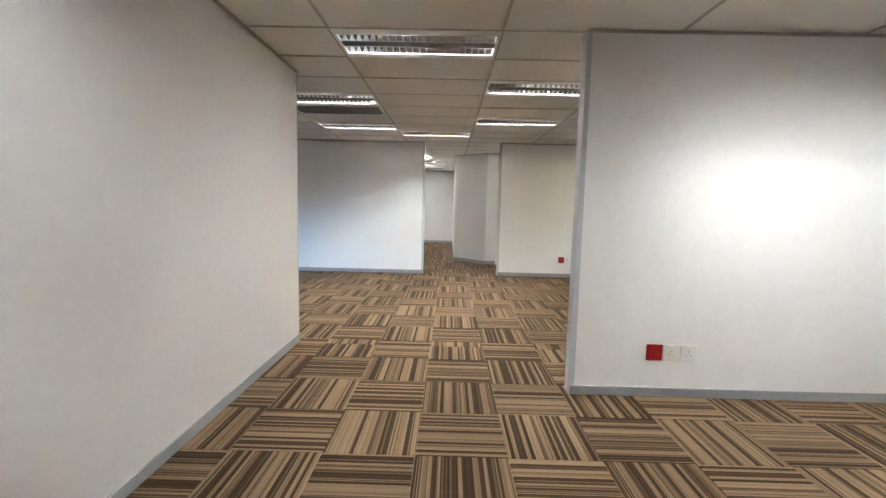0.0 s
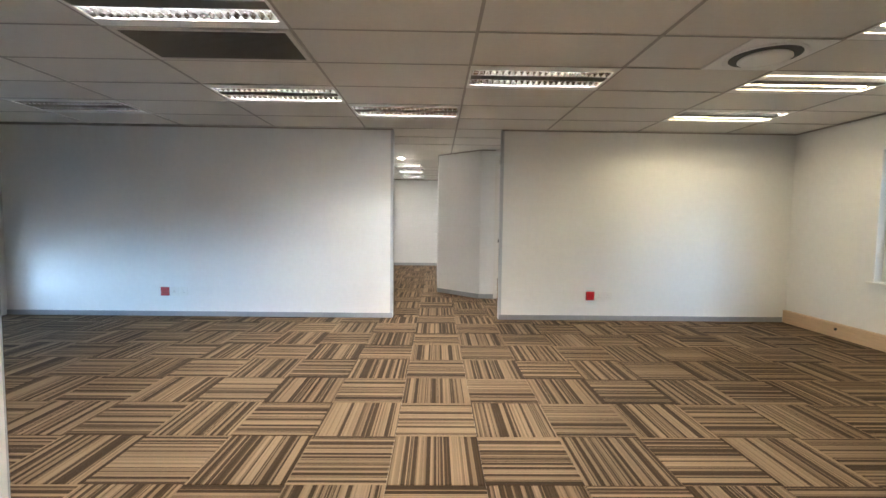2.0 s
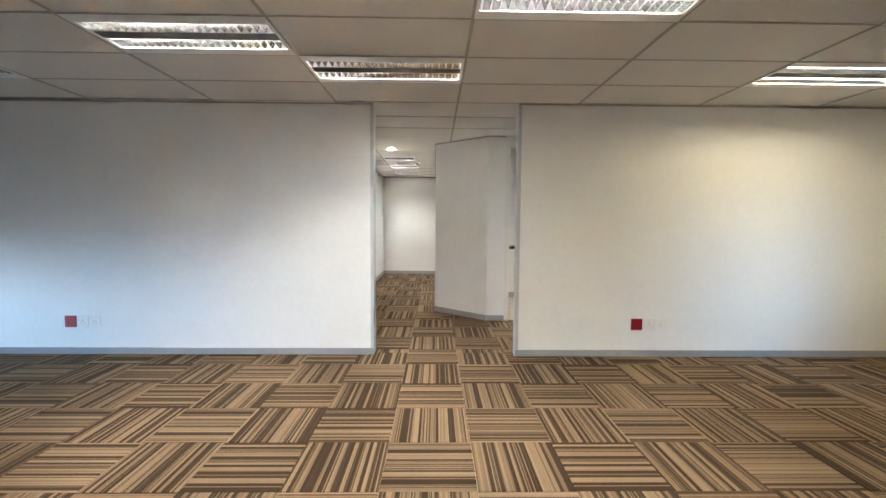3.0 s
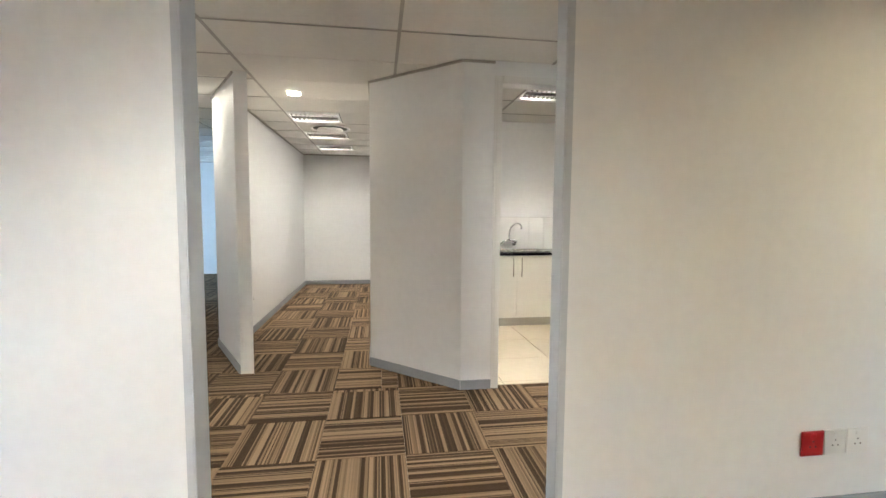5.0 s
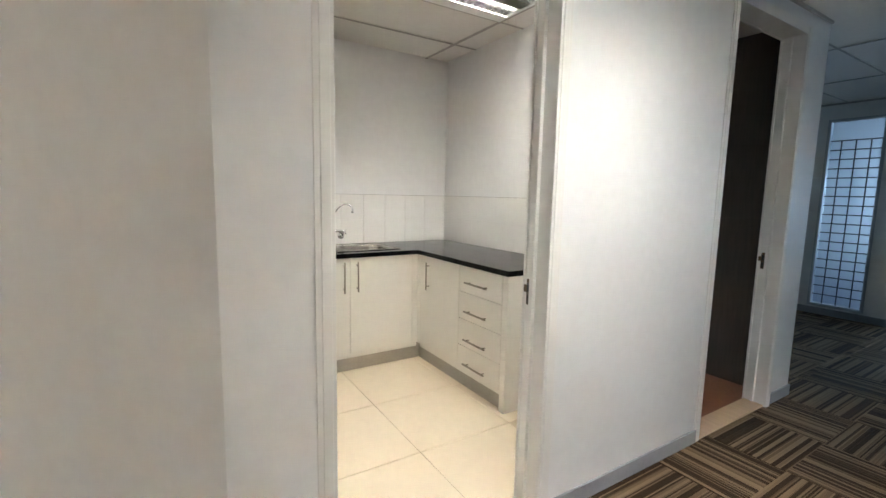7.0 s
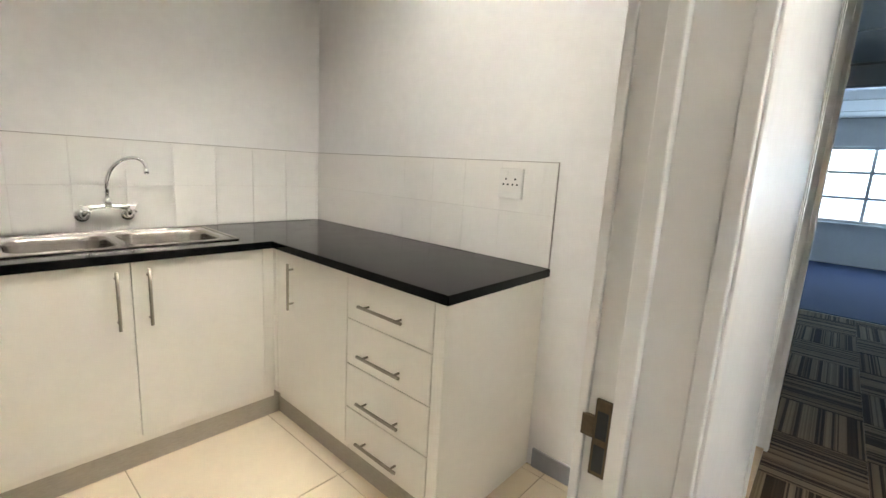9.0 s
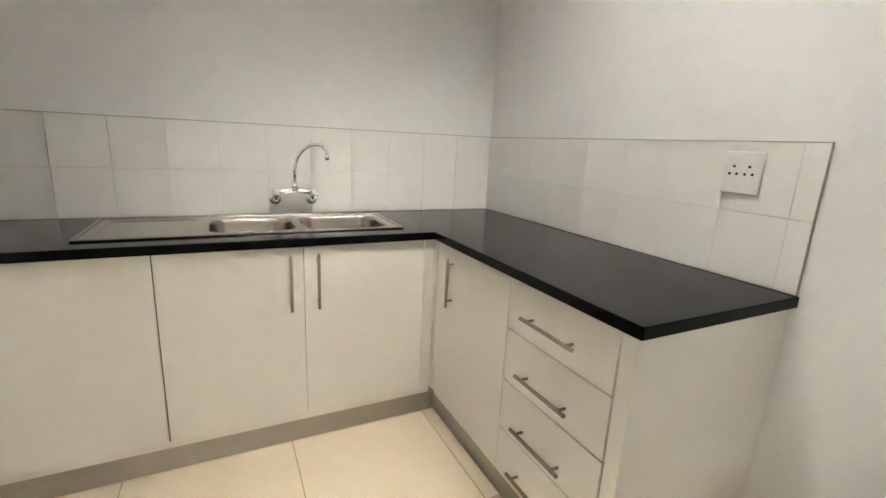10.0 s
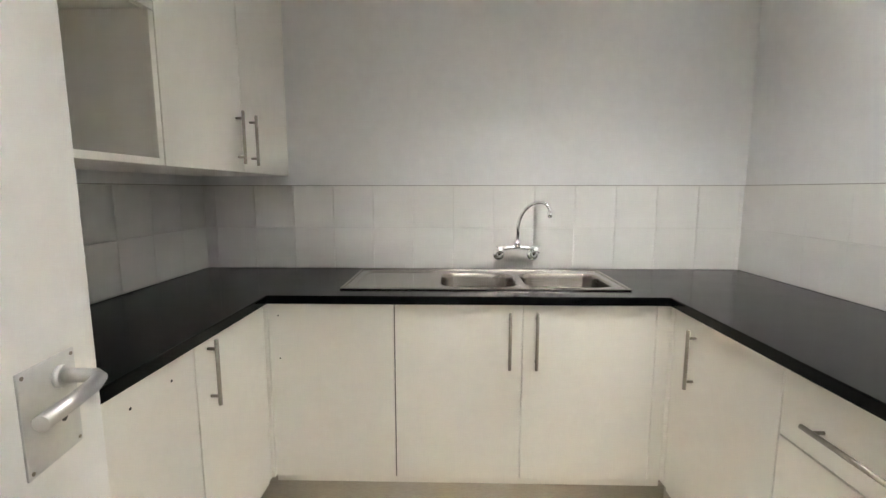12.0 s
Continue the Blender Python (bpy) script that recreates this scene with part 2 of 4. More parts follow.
# ---- walls ----
T = 0.13
structure(boxes("wall_entry_left", [(-1.29, -1.167, -2.0, 5.283, 0, H)], PAINT), "plain white painted partition beside the entry")
structure(boxes("wall_entry_right", [(1.118, 5.005, 4.242, 4.345, 0, H)], PAINT), "white painted partition with a grey skirting")
structure(boxes("wall_entry_back", [(-1.29, 5.1, -2.1, -2.0, 0, H)], PAINT), "plain white wall at the start of the office")
structure(boxes("wall_divide_left", [(-5.5, -0.256, 9.603, 9.603 + T, 0, H)], PAINT), "white partition lit blue by daylight near its end")
structure(boxes("wall_divide_right", [(1.160, 5.005, 9.555, 9.645, 0, H)], PAINT), "cream lit partition beside the opening")
# outer right wall with a window
structure(boxes("wall_east", [(5.005, 5.2, -2.1, 6.6, 0, H), (5.005, 5.2, 8.40, 9.733, 0, H), (5.005, 5.2, 6.6, 8.40, 0, 0.70), (5.005, 5.2, 6.6, 8.40, 2.1, H)], PAINT), "painted outer wall with a window")
structure(boxes("wall_west", [(-5.5, -5.3, 5.2, 5.7, 0, H), (-5.5, -5.3, 9.3, 9.603, 0, H), (-5.5, -5.3, 5.7, 9.3, 0, 0.12), (-5.5, -5.3, 5.7, 9.3, 1.15, H)], PAINT), "painted outer wall with a wide window")
structure(boxes("wall_west_return", [(-5.5, -1.29, 5.17, 5.28, 0, H)], PAINT), "plain white partition of the open office")
# kitchen block
structure(prism("wall_kitchen_west", [(0.356, 11.806), (1.05, 11.155), (1.288, 11.155), (1.288, 11.265), (1.09, 11.265), (0.516, 11.80), (0.516, 13.62), (0.356, 13.62)], 0, HK + 0.1, PAINT), "white painted wall with a chamfered corner")
structure(boxes("wall_corridor_east", [(0.356, 0.516, 13.62, 16.62, 0, H)], PAINT), "white painted corridor wall")
structure(boxes("wall_kitchen_door", [(2.225, 3.385, 11.155, 11.265, 0, HK + 0.1), (4.30, 4.582, 11.155, 11.265, 0, HK + 0.1), (1.288, 2.225, 11.155, 11.265, 2.37, HK + 0.1), (3.385, 4.30, 11.155, 11.265, 2.38, HK + 0.1)], PAINT), "white painted wall with two tall doorways")
structure(boxes("wall_kitchen_north", [(0.516, 3.37, 13.62, 13.74, 0, HK + 0.1)], PAINT), "white painted kitchen wall behind the sink")
structure(boxes("wall_kitchen_east", [(3.275, 3.37, 11.265, 13.62, 0, HK + 0.1)], PAINT), "white painted kitchen wall beside the counter")
# the store's darkness comes from this wall colour, not from lack of light alone
structure(boxes("wall_store", [(3.37, 3.40, 11.265, 12.9, 0, H), (4.445, 4.470, 11.265, 12.9, 0, H), (3.40, 4.445, 12.87, 12.9, 0, H)], UMBER), "walls of the unlit store, shade put into their dark brown")
structure(boxes("wall_store_outer", [(4.472, 4.582, 11.265, 14.0, 0, H)], PAINT), "white painted wall end of the lobby")
structure(boxes("wall_lobby_north", [(4.582, 7.6, 13.5, 13.6, 0, H)], PAINT), "white wall of the lobby")
structure(boxes("wall_lobby_south", [(5.2, 7.6, 9.603, 9.733, 0, H)], PAINT), "white wall of the lobby")
structure(boxes("wall_lobby_east", [(7.6, 7.72, 9.6, 9.95, 0, H), (7.6, 7.72, 11.33, 11.54, 0, H), (7.6, 7.72, 12.06, 12.35, 0, H), (7.6, 7.72, 12.95, 13.6, 0, H), (7.6, 7.72, 9.95, 11.33, 2.28, H), (7.6, 7.72, 11.54, 12.06, 2.30, H), (7.6, 7.72, 11.54, 12.06, 0, 0.10), (7.6, 7.72, 12.35, 12.95, 2.30, H), (7.6, 7.72, 12.35, 12.95, 0, 0.10)], PAINT), "white wall with glazed openings into the next room")
# corridor left of the kitchen
structure(prism("wall_corridor_west", [(-0.614, 11.712), (-0.718, 11.708), (-1.19, 12.60), (-1.19, 16.62), (-0.985, 16.62), (-0.985, 12.41)], 0, H, PAINT), "white partition with an angled free end")
structure(boxes("wall_corridor_north", [(-1.19, 0.516, 16.62, 16.74, 0, H)], PAINT), "white wall at the end of the corridor")
structure(boxes("wall_lobby_west", [(-2.45, -2.33, 9.733, 12.35, 0, H), (-2.45, -2.33, 13.30, 15.1, 0, H), (-2.45, -2.33, 12.35, 13.30, 2.25, H), (-2.45, -2.33, 12.35, 13.30, 0, 0.06)], PAINT), "white wall with a glazed side light")
structure(boxes("wall_back_room", [(-6.8, -1.19, 18.4, 18.5, 0, H), (-6.8, -2.45, 15.0, 15.1, 0, H), (-1.29, -1.19, 16.62, 18.5, 0, H), (-6.8, -6.7, 15.1, 15.6, 0, H), (-6.8, -6.7, 18.0, 18.4, 0, H), (-6.8, -6.7, 15.6, 18.0, 0, 0.7), (-6.8, -6.7, 15.6, 18.0, 2.1, H)], PAINT), "white walls of the daylit back room")
# room beyond the lobby
structure(boxes("wall_far_room", [(7.72, 12.0, 7.5, 7.6, 0, H), (7.72, 12.0, 13.5, 13.6, 0, H), (12.0, 12.2, 7.5, 8.4, 0, H), (12.0, 12.2, 11.95, 13.6, 0, H), (12.0, 12.2, 8.4, 11.95, 0, 0.72), (12.0, 12.2, 8.4, 11.95, 2.02, H), (7.6, 7.72, 7.5, 9.6, 0, H)], PAINT), "painted walls of the far room with a wide window")


# skirtings
def skirting(rows, label="grey skirting along the foot of the wall"):
    return structure(boxes("baseboard", rows, SKIRT, bevel=0.003), label)


SK = 0.065
skirting([(-1.167, -1.155, -2.0, 5.283, 0, SK)])
skirting([(1.118, 5.005, 4.230, 4.242, 0, SK)])
skirting([(-6.6, -0.256, 9.591, 9.603, 0, SK)])
skirting([(1.160, 4.955, 9.543, 9.555, 0, SK)])
skirting([(1.05, 1.288, 11.143, 11.155, 0, 0.075)])
skirting([(2.225, 3.385, 11.143, 11.155, 0, 0.075)])
skirting([(4.30, 4.594, 11.143, 11.155, 0, 0.075), (4.582, 4.594, 11.155, 13.5, 0, 0.075)])
skirting([(0.344, 0.356, 11.81, 16.62, 0, 0.075)])
skirting([(-0.985, 0.344, 16.608, 16.62, 0, 0.075)])
skirting([(-0.985, -0.973, 12.44, 16.608, 0, 0.075)])
skirting([(-2.33, -2.318, 9.733, 15.1, 0, 0.08)])
skirting([(7.588, 7.6, 11.33, 13.5, 0, 0.08)])
skirting([(3.263, 3.275, 11.265, 11.90, 0, 0.09)])
ang = math.atan2(11.155 - 11.806, 1.05 - 0.356)
bs = skirting([(0, math.hypot(0.694, 0.651), -0.012, 0, 0, 0.075)])
bs.matrix_basis = pose(0.356, 11.806, 0, 0, 0, math.degrees(ang))
ang = math.atan2(12.60 - 11.708, -1.19 + 0.718)
bs = skirting([(0, math.hypot(0.472, 0.892), 0, 0.012, 0, 0.075)])
bs.matrix_basis = pose(-0.718, 11.708, 0, 0, 0, math.degrees(ang))


def end_trim(x0, x1, y0, y1, name="trim"):
    """A folded metal cap over the free end of a partition."""
    return structure(boxes(name, [(x0, x1, y0, y1, 0, H)], TRIM, bevel=0.004), "pale grey metal cap on the partition's free end")


end_trim(-1.293, -1.164, 5.283, 5.289)
end_trim(1.112, 1.118, 4.239, 4.348)
end_trim(1.118, 1.150, 4.2385, 4.242)
end_trim(-0.256, -0.250, 9.599, 9.737)
end_trim(-0.284, -0.256, 9.5995, 9.603)
end_trim(1.154, 1.160, 9.551, 9.649)
end_trim(1.160, 1.188, 9.5515, 9.555)
# cornice shadow-line strips where partitions meet the ceiling
for row in ((-1.167, -1.152, -2, 5.28), (1.118, 5.0, 4.227, 4.242), (-6.6, -0.256, 9.588, 9.603), (1.160, 5.0, 9.540, 9.555), (4.99, 5.005, 4.36, 9.540), (2.225, 4.582, 11.14, 11.155), (-2.33, -2.315, 9.74, 15.1), (-0.985, -0.970, 12.45, 16.6), (-0.97, 0.35, 16.605, 16.62), (7.585, 7.6, 9.8, 13.5)):
    structure(boxes("trim", [(*row, H - 0.018, H - 0.002)], TBAR), "grey metal wall angle under the ceiling")

for (ax, ay), (bx, by), s in (((0.356, 11.806), (1.05, 11.155), -1), ((1.05, 11.155), (1.288, 11.155), -1), ((0.356, 16.6), (0.356, 11.806), -1), ((-0.718, 11.708), (-1.19, 12.6), 1)):
    ta = structure(boxes("trim", [(0, math.hypot(bx - ax, by - ay), min(0, 0.014 * s), max(0, 0.014 * s), H - 0.018, H - 0.002)], TBAR), "grey metal wall angle under the ceiling")
    ta.matrix_basis = pose(ax, ay, 0, 0, 0, math.degrees(math.atan2(by - ay, bx - ax)))

# trunking along the foot of the outer wall
tr = boxes("cable_trunking", [(4.955, 5.005, 4.36, 9.540, 0, 0.15), (4.95, 5.005, 4.36, 9.540, 0.152, 0.165)], PINE, bevel=0.004)
tagged(tr, "pale timber cable trunking along the foot of the wall", "trunking")
for y in (8.75, 7.9):
    k = tagged(bars("cable_plug", [[(4.955, y, 0.10), (4.945, y, 0.10)]], 0.016, DARK), "small dark blanking plug on the trunking", "plug")


# ---- ceilings ----
def ceiling(name, xs, ys, z, skip, label, area):
    """Lay-in boards between metal tees; skip holds the cells taken by fittings."""
    bm = bmesh.new()
    for i, (a, b) in enumerate(zip(xs, xs[1:])):
        for j, (c, d) in enumerate(zip(ys, ys[1:])):
            if any(a - 0.1 < sx < b + 0.1 and c < sy < d and (a < sx < b) for sx, sy in skip):
                continue
            dz = 0.004 + 0.003 * random.random()
            add_box(bm, a + 0.006, b - 0.006, c + 0.006, d - 0.006, z + dz, z + dz + 0.015, 0)
    x0, x1, y0, y1 = area
    for x in xs:
        if x0 < x < x1:
            add_box(bm, x - 0.012, x + 0.012, y0, y1, z - 0.002, z + 0.002, 1)
    for y in ys:
        if y0 < y < y1:
            for a, b in zip(xs, xs[1:]):
                add_box(bm, a + 0.012, b - 0.012, y - 0.009, y + 0.009, z - 0.001, z + 0.002, 1)
    return structure(mesh_object(name, bm, [CHALK, TBAR]), label)


PX, PY = 1.172, 0.586
X0, Y0 = 0.565, 8.390
gx = [-6.8] + [X0 + PX * k for k in range(-6, 10)] + [12.2]
gy = [Y0 + PY * k for k in range(-18, 18)]
gx, gy = [x for x in gx if x <= 12.2], [-2.1] + [y for y in gy if y > -2.0] + [18.5]
CELL = lambda i, j: (X0 + PX * (i + 0.5), Y0 + PY * (j + 0.5))
# i counts boards to the right, j boards onward, from the board at the corner (X0, Y0)
LONG = [(-1, 0), (0, -2), (0, -5), (-1, -7), (-2, -1), (-2, -4), (2, 0), (2, -2), (2, -4), (-4, 0), (-1, -12), (2, -10), (1, -9), (1, 3), (-2, 2)]
fit_cells = [CELL(i, j) for i, j in LONG] + [CELL(-2, -3)]
SQUARES = [(-0.31, Y0 + PY * 8.5), (-0.31, Y0 + PY * 10.5), (-0.31, Y0 + PY * 12.5)]
kitchen_hole = (0.45, 3.3, 11.2, 13.7)


def main_ceiling():
    bm = bmesh.new()
    xs, ys = gx, gy
    for i, (a, b) in enumerate(zip(xs, xs[1:])):
        for j, (c, d) in enumerate(zip(ys, ys[1:])):
            if any(a < sx < b and c < sy < d for sx, sy in fit_cells):
                continue
            if b < -2.3 and c > 9.5 and d < 15.1:
                continue
            kx0, kx1, ky0, ky1 = kitchen_hole
            parts = [(a, b)]
            if any(a < sx < b and c < sy < d for sx, sy in SQUARES):
                parts = [(a, -0.605) if a < -0.605 else (a, a), (-0.016, b)]
            if c + 0.3 > ky0 and d - 0.3 < ky1:
                kx0 = 1.0 if d < 12 else kx0
                parts = [(p, min(q, kx0)) for p, q in parts if p < kx0] + [(max(p, kx1), q) for p, q in parts if q > kx1]
            for p, q in parts:
                if q - p < 0.03:
                    continue
                dz = 0.003 + 0.004 * random.random()
                add_box(bm, p + 0.005, q - 0.005, c + 0.005, d - 0.005, H + dz, H + dz + 0.015, 0)
    for x in xs:
        if x < -2.4:
            add_box(bm, x - 0.011, x + 0.011, -2, 9.7, H - 0.002, H + 0.002, 1)
        elif x < 0.4 or x > 3.3:
            add_box(bm, x - 0.011, x + 0.011, -2, 18.4, H - 0.002, H + 0.002, 1)
        else:
            add_box(bm, x - 0.011, x + 0.011, -2, 11.6 if x < 0.7 else 11.155, H - 0.002, H + 0.002, 1)
    for y in ys:
        for a, b in zip(xs, xs[1:]):
            if 11.2 < y < 13.62 and b > 0.4 and a < 3.3 or b < -2.3 and 9.7 < y < 15.1:
                continue
            add_box(bm, a + 0.011, b - 0.011, y - 0.007, y + 0.007, H - 0.001, H + 0.002, 1)
    return structure(mesh_object("ceiling", bm, [CHALK, TBAR, ROOFING]), "off-white suspended ceiling boards in a metal grid")


main_ceiling()
# unseen slab and upstands that stop sun leaking in between the ceilings
structure(boxes("roof", [(-7.2, 12.6, -2.5, 9.9, 2.90, 3.0), (-2.5, 12.6, 9.9, 15.0, 2.9, 3.0), (-7.2, 12.6, 15.0, 18.9, 2.9, 3.0), (-7.0, -2.33, 9.62, 9.72, H, 2.9), (-2.45, -2.35, 9.72, 15.0, H, 2.9), (-6.6, -2.45, 15.0, 15.1, H, 2.9), (-6.8, -6.6, -2.1, 18.5, H, 2.9), (12.0, 12.2, -2.1, 18.5, H, 2.9), (-6.6, 12.0, -2.1, -2.0, H, 2.9), (-6.6, 12.0, 18.4, 18.5, H, 2.9)], ROOFING), "unseen flat roof added to keep the sun out of the offices")
KX = [0.516, 0.68, 1.86, 3.04, 3.275]
KY = [11.265, 11.40, 11.985, 12.57, 13.16, 13.62]
ceiling("ceiling_kitchen", KX, KY, HK, [(2.4, 12.3)], "off-white suspended kitchen ceiling boards", (0.516, 3.275, 11.265, 13.62))


# ---- lamps in the ceiling ----
def troffer(x, y, z, w, d, tube, label, louvred=True, rise=0.078):
    """A recessed fluorescent fitting: tray, two tubes in channels, cross-blade louvres and a plain centre strip."""
    top = holder("ceiling_light", x, y, z)
    tagged(top, label, "ceiling light", "recessed ceiling lights")
    w2, d2, dep = w / 2 - 0.006, d / 2 - 0.006, 0.105
    edge, mid = 0.095, 0.058
    inner = d2 - edge
    bm = bmesh.new()
    for r in ((-w2, w2, -d2, -inner), (-w2, w2, inner, d2), (-w2, -w2 + 0.02, -inner, inner), (w2 - 0.02, w2, -inner, inner)):
        add_box(bm, *r, -0.003, 0.010)
    mesh_object("tray", bm, REFLECT, top)
    bm = bmesh.new()
    for r in ((-w2, -w2 + 0.008, -inner, inner), (w2 - 0.008, w2, -inner, inner)):
        add_box(bm, *r, 0.010, dep)
    add_box(bm, -w2, w2, -d2, d2, dep, dep + 0.01)
    mesh_object("reflector", bm, SHEEN, top)
    boxes("centre_strip", [(-w2 + 0.02, w2 - 0.02, -mid + 0.012, mid - 0.012, 0.002, 0.03)], GRILLE, top)
    # slanted mirror sides that send the tubes' light downward
    bm = bmesh.new()
    for yf, yt in ((-inner, -inner + 0.044), (-mid, -mid - 0.044), (mid, mid + 0.044), (inner, inner - 0.044)):
        back = 0.009 if yf > yt else -0.009
        ring = [[bm.verts.new((x, y, z)) for y, z in ((yf, 0.003), (yt, dep), (yf + back, dep), (yf + back, 0.003))] for x in (-w2 + 0.008, w2 - 0.008)]
        for k in range(4):
            bm.faces.new((ring[0][k], ring[0][(k + 1) % 4], ring[1][(k + 1) % 4], ring[1][k]))
        bm.faces.new(ring[0]), bm.faces.new(ring[1][::-1])
    mesh_object("channel", bm, SHEEN, top)
    for s in (-1, 1):
        yc = s * (inner + mid) / 2
        zt = rise if louvred else 0.030
        bars("tube", [[(-w2 + 0.04, yc, zt), (w2 - 0.04, yc, zt)]], 0.013, tube, top, 8)
        if louvred:
            n = max(8, int(w / 0.050))
            bm = bmesh.new()
            for k in range(n):
                xk = -w2 + 0.03 + (2 * w2 - 0.06) * k / (n - 1)
                add_box(bm, xk - 0.002, xk + 0.002, min(s * mid, s * inner), max(s * mid, s * inner), 0.002, 0.045)
            mesh_object("louvre", bm, LOUVRE, top)
    return top


first = None
for i, j in LONG:
    x, y = CELL(i, j)
    if i == 2 and j > -8:
        troffer(x, y, H, PX, PY, WARM, "lit recessed ceiling light with two warm tubes", False)
    elif (i, j) == (1, -9):
        troffer(x, y, H, PX, PY, BRIGHT, "lit recessed fluorescent ceiling light near the partition")
    elif j < -8:
        troffer(x, y, H, PX, PY, ENTRY, "bright recessed fluorescent ceiling light", False)
    # unseen fitting, added to light the chamfered kitchen wall from the front
    elif (i, j) == (-2, 2):
        troffer(x, y, H, PX, PY, BRIGHT, "unseen ceiling light added beside the passage to brighten the chamfer")
    elif i == -4:
        troffer(x, y, H, PX, PY, OFFTUBE, "unlit recessed fluorescent ceiling light with louvres")
    elif (i, j) == (1, 3):
        troffer(x, y, H, PX, PY, LOBBY, "lit recessed fluorescent ceiling light of the lobby")
    elif first is None:
        first = troffer(x, y, H, PX, PY, TUBE, "lit recessed fluorescent ceiling light with bright louvres")
    else:
        copy_thing(first, pose(x, y, H))
small = None
for x, y in SQUARES:
    if small is None:
        small = troffer(x, y, H, 0.586, PY, BRIGHT, "lit square recessed fluorescent ceiling light")
    else:
        copy_thing(small, pose(x, y, H))
troffer(2.45, 12.2775, HK, 1.18, 0.585, KTUBE, "lit recessed fluorescent light in the kitchen ceiling", True, 0.062)


def downlight(x, y):
    top = holder("downlight", x, y, H)
    tagged(top, "small round lit downlight set in the ceiling", "downlight", "downlights")
    bm = bmesh.new()
    n = 28
    prof = ((0.066, 0.0), (0.066, -0.005), (0.054, -0.007), (0.046, 0.0))
    rings = [[bm.verts.new((r * math.cos(2 * math.pi * k / n), r * math.sin(2 * math.pi * k / n), z)) for k in range(n)] for r, z in prof]
    for a, b in zip(rings, rings[1:]):
        for k in range(n):
            bm.faces.new((a[k], a[(k + 1) % n], b[(k + 1) % n], b[k]))
    mesh_object("bezel", bm, REFLECT, top)
    bm = bmesh.new()
    bmesh.ops.create_cone(bm, cap_ends=True, segments=24, radius1=0.046, radius2=0.046, depth=0.006)
    bmesh.ops.translate(bm, verts=bm.verts, vec=(0, 0, -0.002))
    mesh_object("lens", bm, DOWN, top)
    return top


downlight(-0.36, 12.31)
downlight(-1.39, 12.31)


def return_grille(x, y):
    top = holder("return_air_grille", x, y, H)
    tagged(top, "grey-brown return air grille in the ceiling", "air grille")
    w, d = PX / 2 - 0.02, PY / 2 - 0.02
    boxes("frame", [(-w, w, -d, -d + 0.03, -0.006, 0.01), (-w, w, d - 0.03, d, -0.006, 0.01), (-w, -w + 0.03, -d + 0.03, d - 0.03, -0.006, 0.01), (w - 0.03, w, -d + 0.03, d - 0.03, -0.006, 0.01)], CHALK, top)
    n = 24
    boxes("slats", [(-w + 0.03, w - 0.03, -d + 0.03 + (2 * d - 0.06) * k / n + 0.004, -d + 0.03 + (2 * d - 0.06) * (k + 1) / n - 0.004, 0.0, 0.006) for k in range(n)], GRILLE, top)
    boxes("backing", [(-w, w, -d, d, 0.03, 0.034)], DARK, top)


return_grille(*CELL(-2, -3))


def diffuser(x, y, square=True):
    """A square plate with a round, raised, dark-throated air outlet."""
    top = holder("air_diffuser", x, y, H)
    tagged(top, "white round air diffuser in a ceiling plate", "air diffuser", "air diffusers")
    if square:
        boxes("plate", [(-0.285, 0.285, -0.285, 0.285, -0.006, 0.004)], REFLECT, top, 0.003)
    n = 40

    def lathe(name, prof, m):
        bm = bmesh.new()
        rings = [[bm.verts.new((r * math.cos(2 * math.pi * k / n), r * math.sin(2 * math.pi * k / n), z)) for k in range(n)] for r, z in prof]
        for a, b in zip(rings, rings[1:]):
            for k in range(n):
                bm.faces.new((a[k], a[(k + 1) % n], b[(k + 1) % n], b[k]))
        bm.faces.new(rings[-1])
        return mesh_object(name, bm, m, top, smooth=True)

    lathe("throat", [(0.238, -0.007), (0.20, -0.010), (0.14, -0.012)], DARK)
    lathe("disc", [(0.155, -0.0125), (0.165, -0.022), (0.165, -0.030), (0.12, -0.036), (0.02, -0.038)], REFLECT)
    lathe("rim", [(0.25, -0.005), (0.255, -0.016), (0.245, -0.020), (0.235, -0.0085)], REFLECT)


diffuser(X0 + PX * 1.5 + 0.293, Y0 - 2.5 * PY)
diffuser(-0.2, Y0 + PY * 9.5, False)


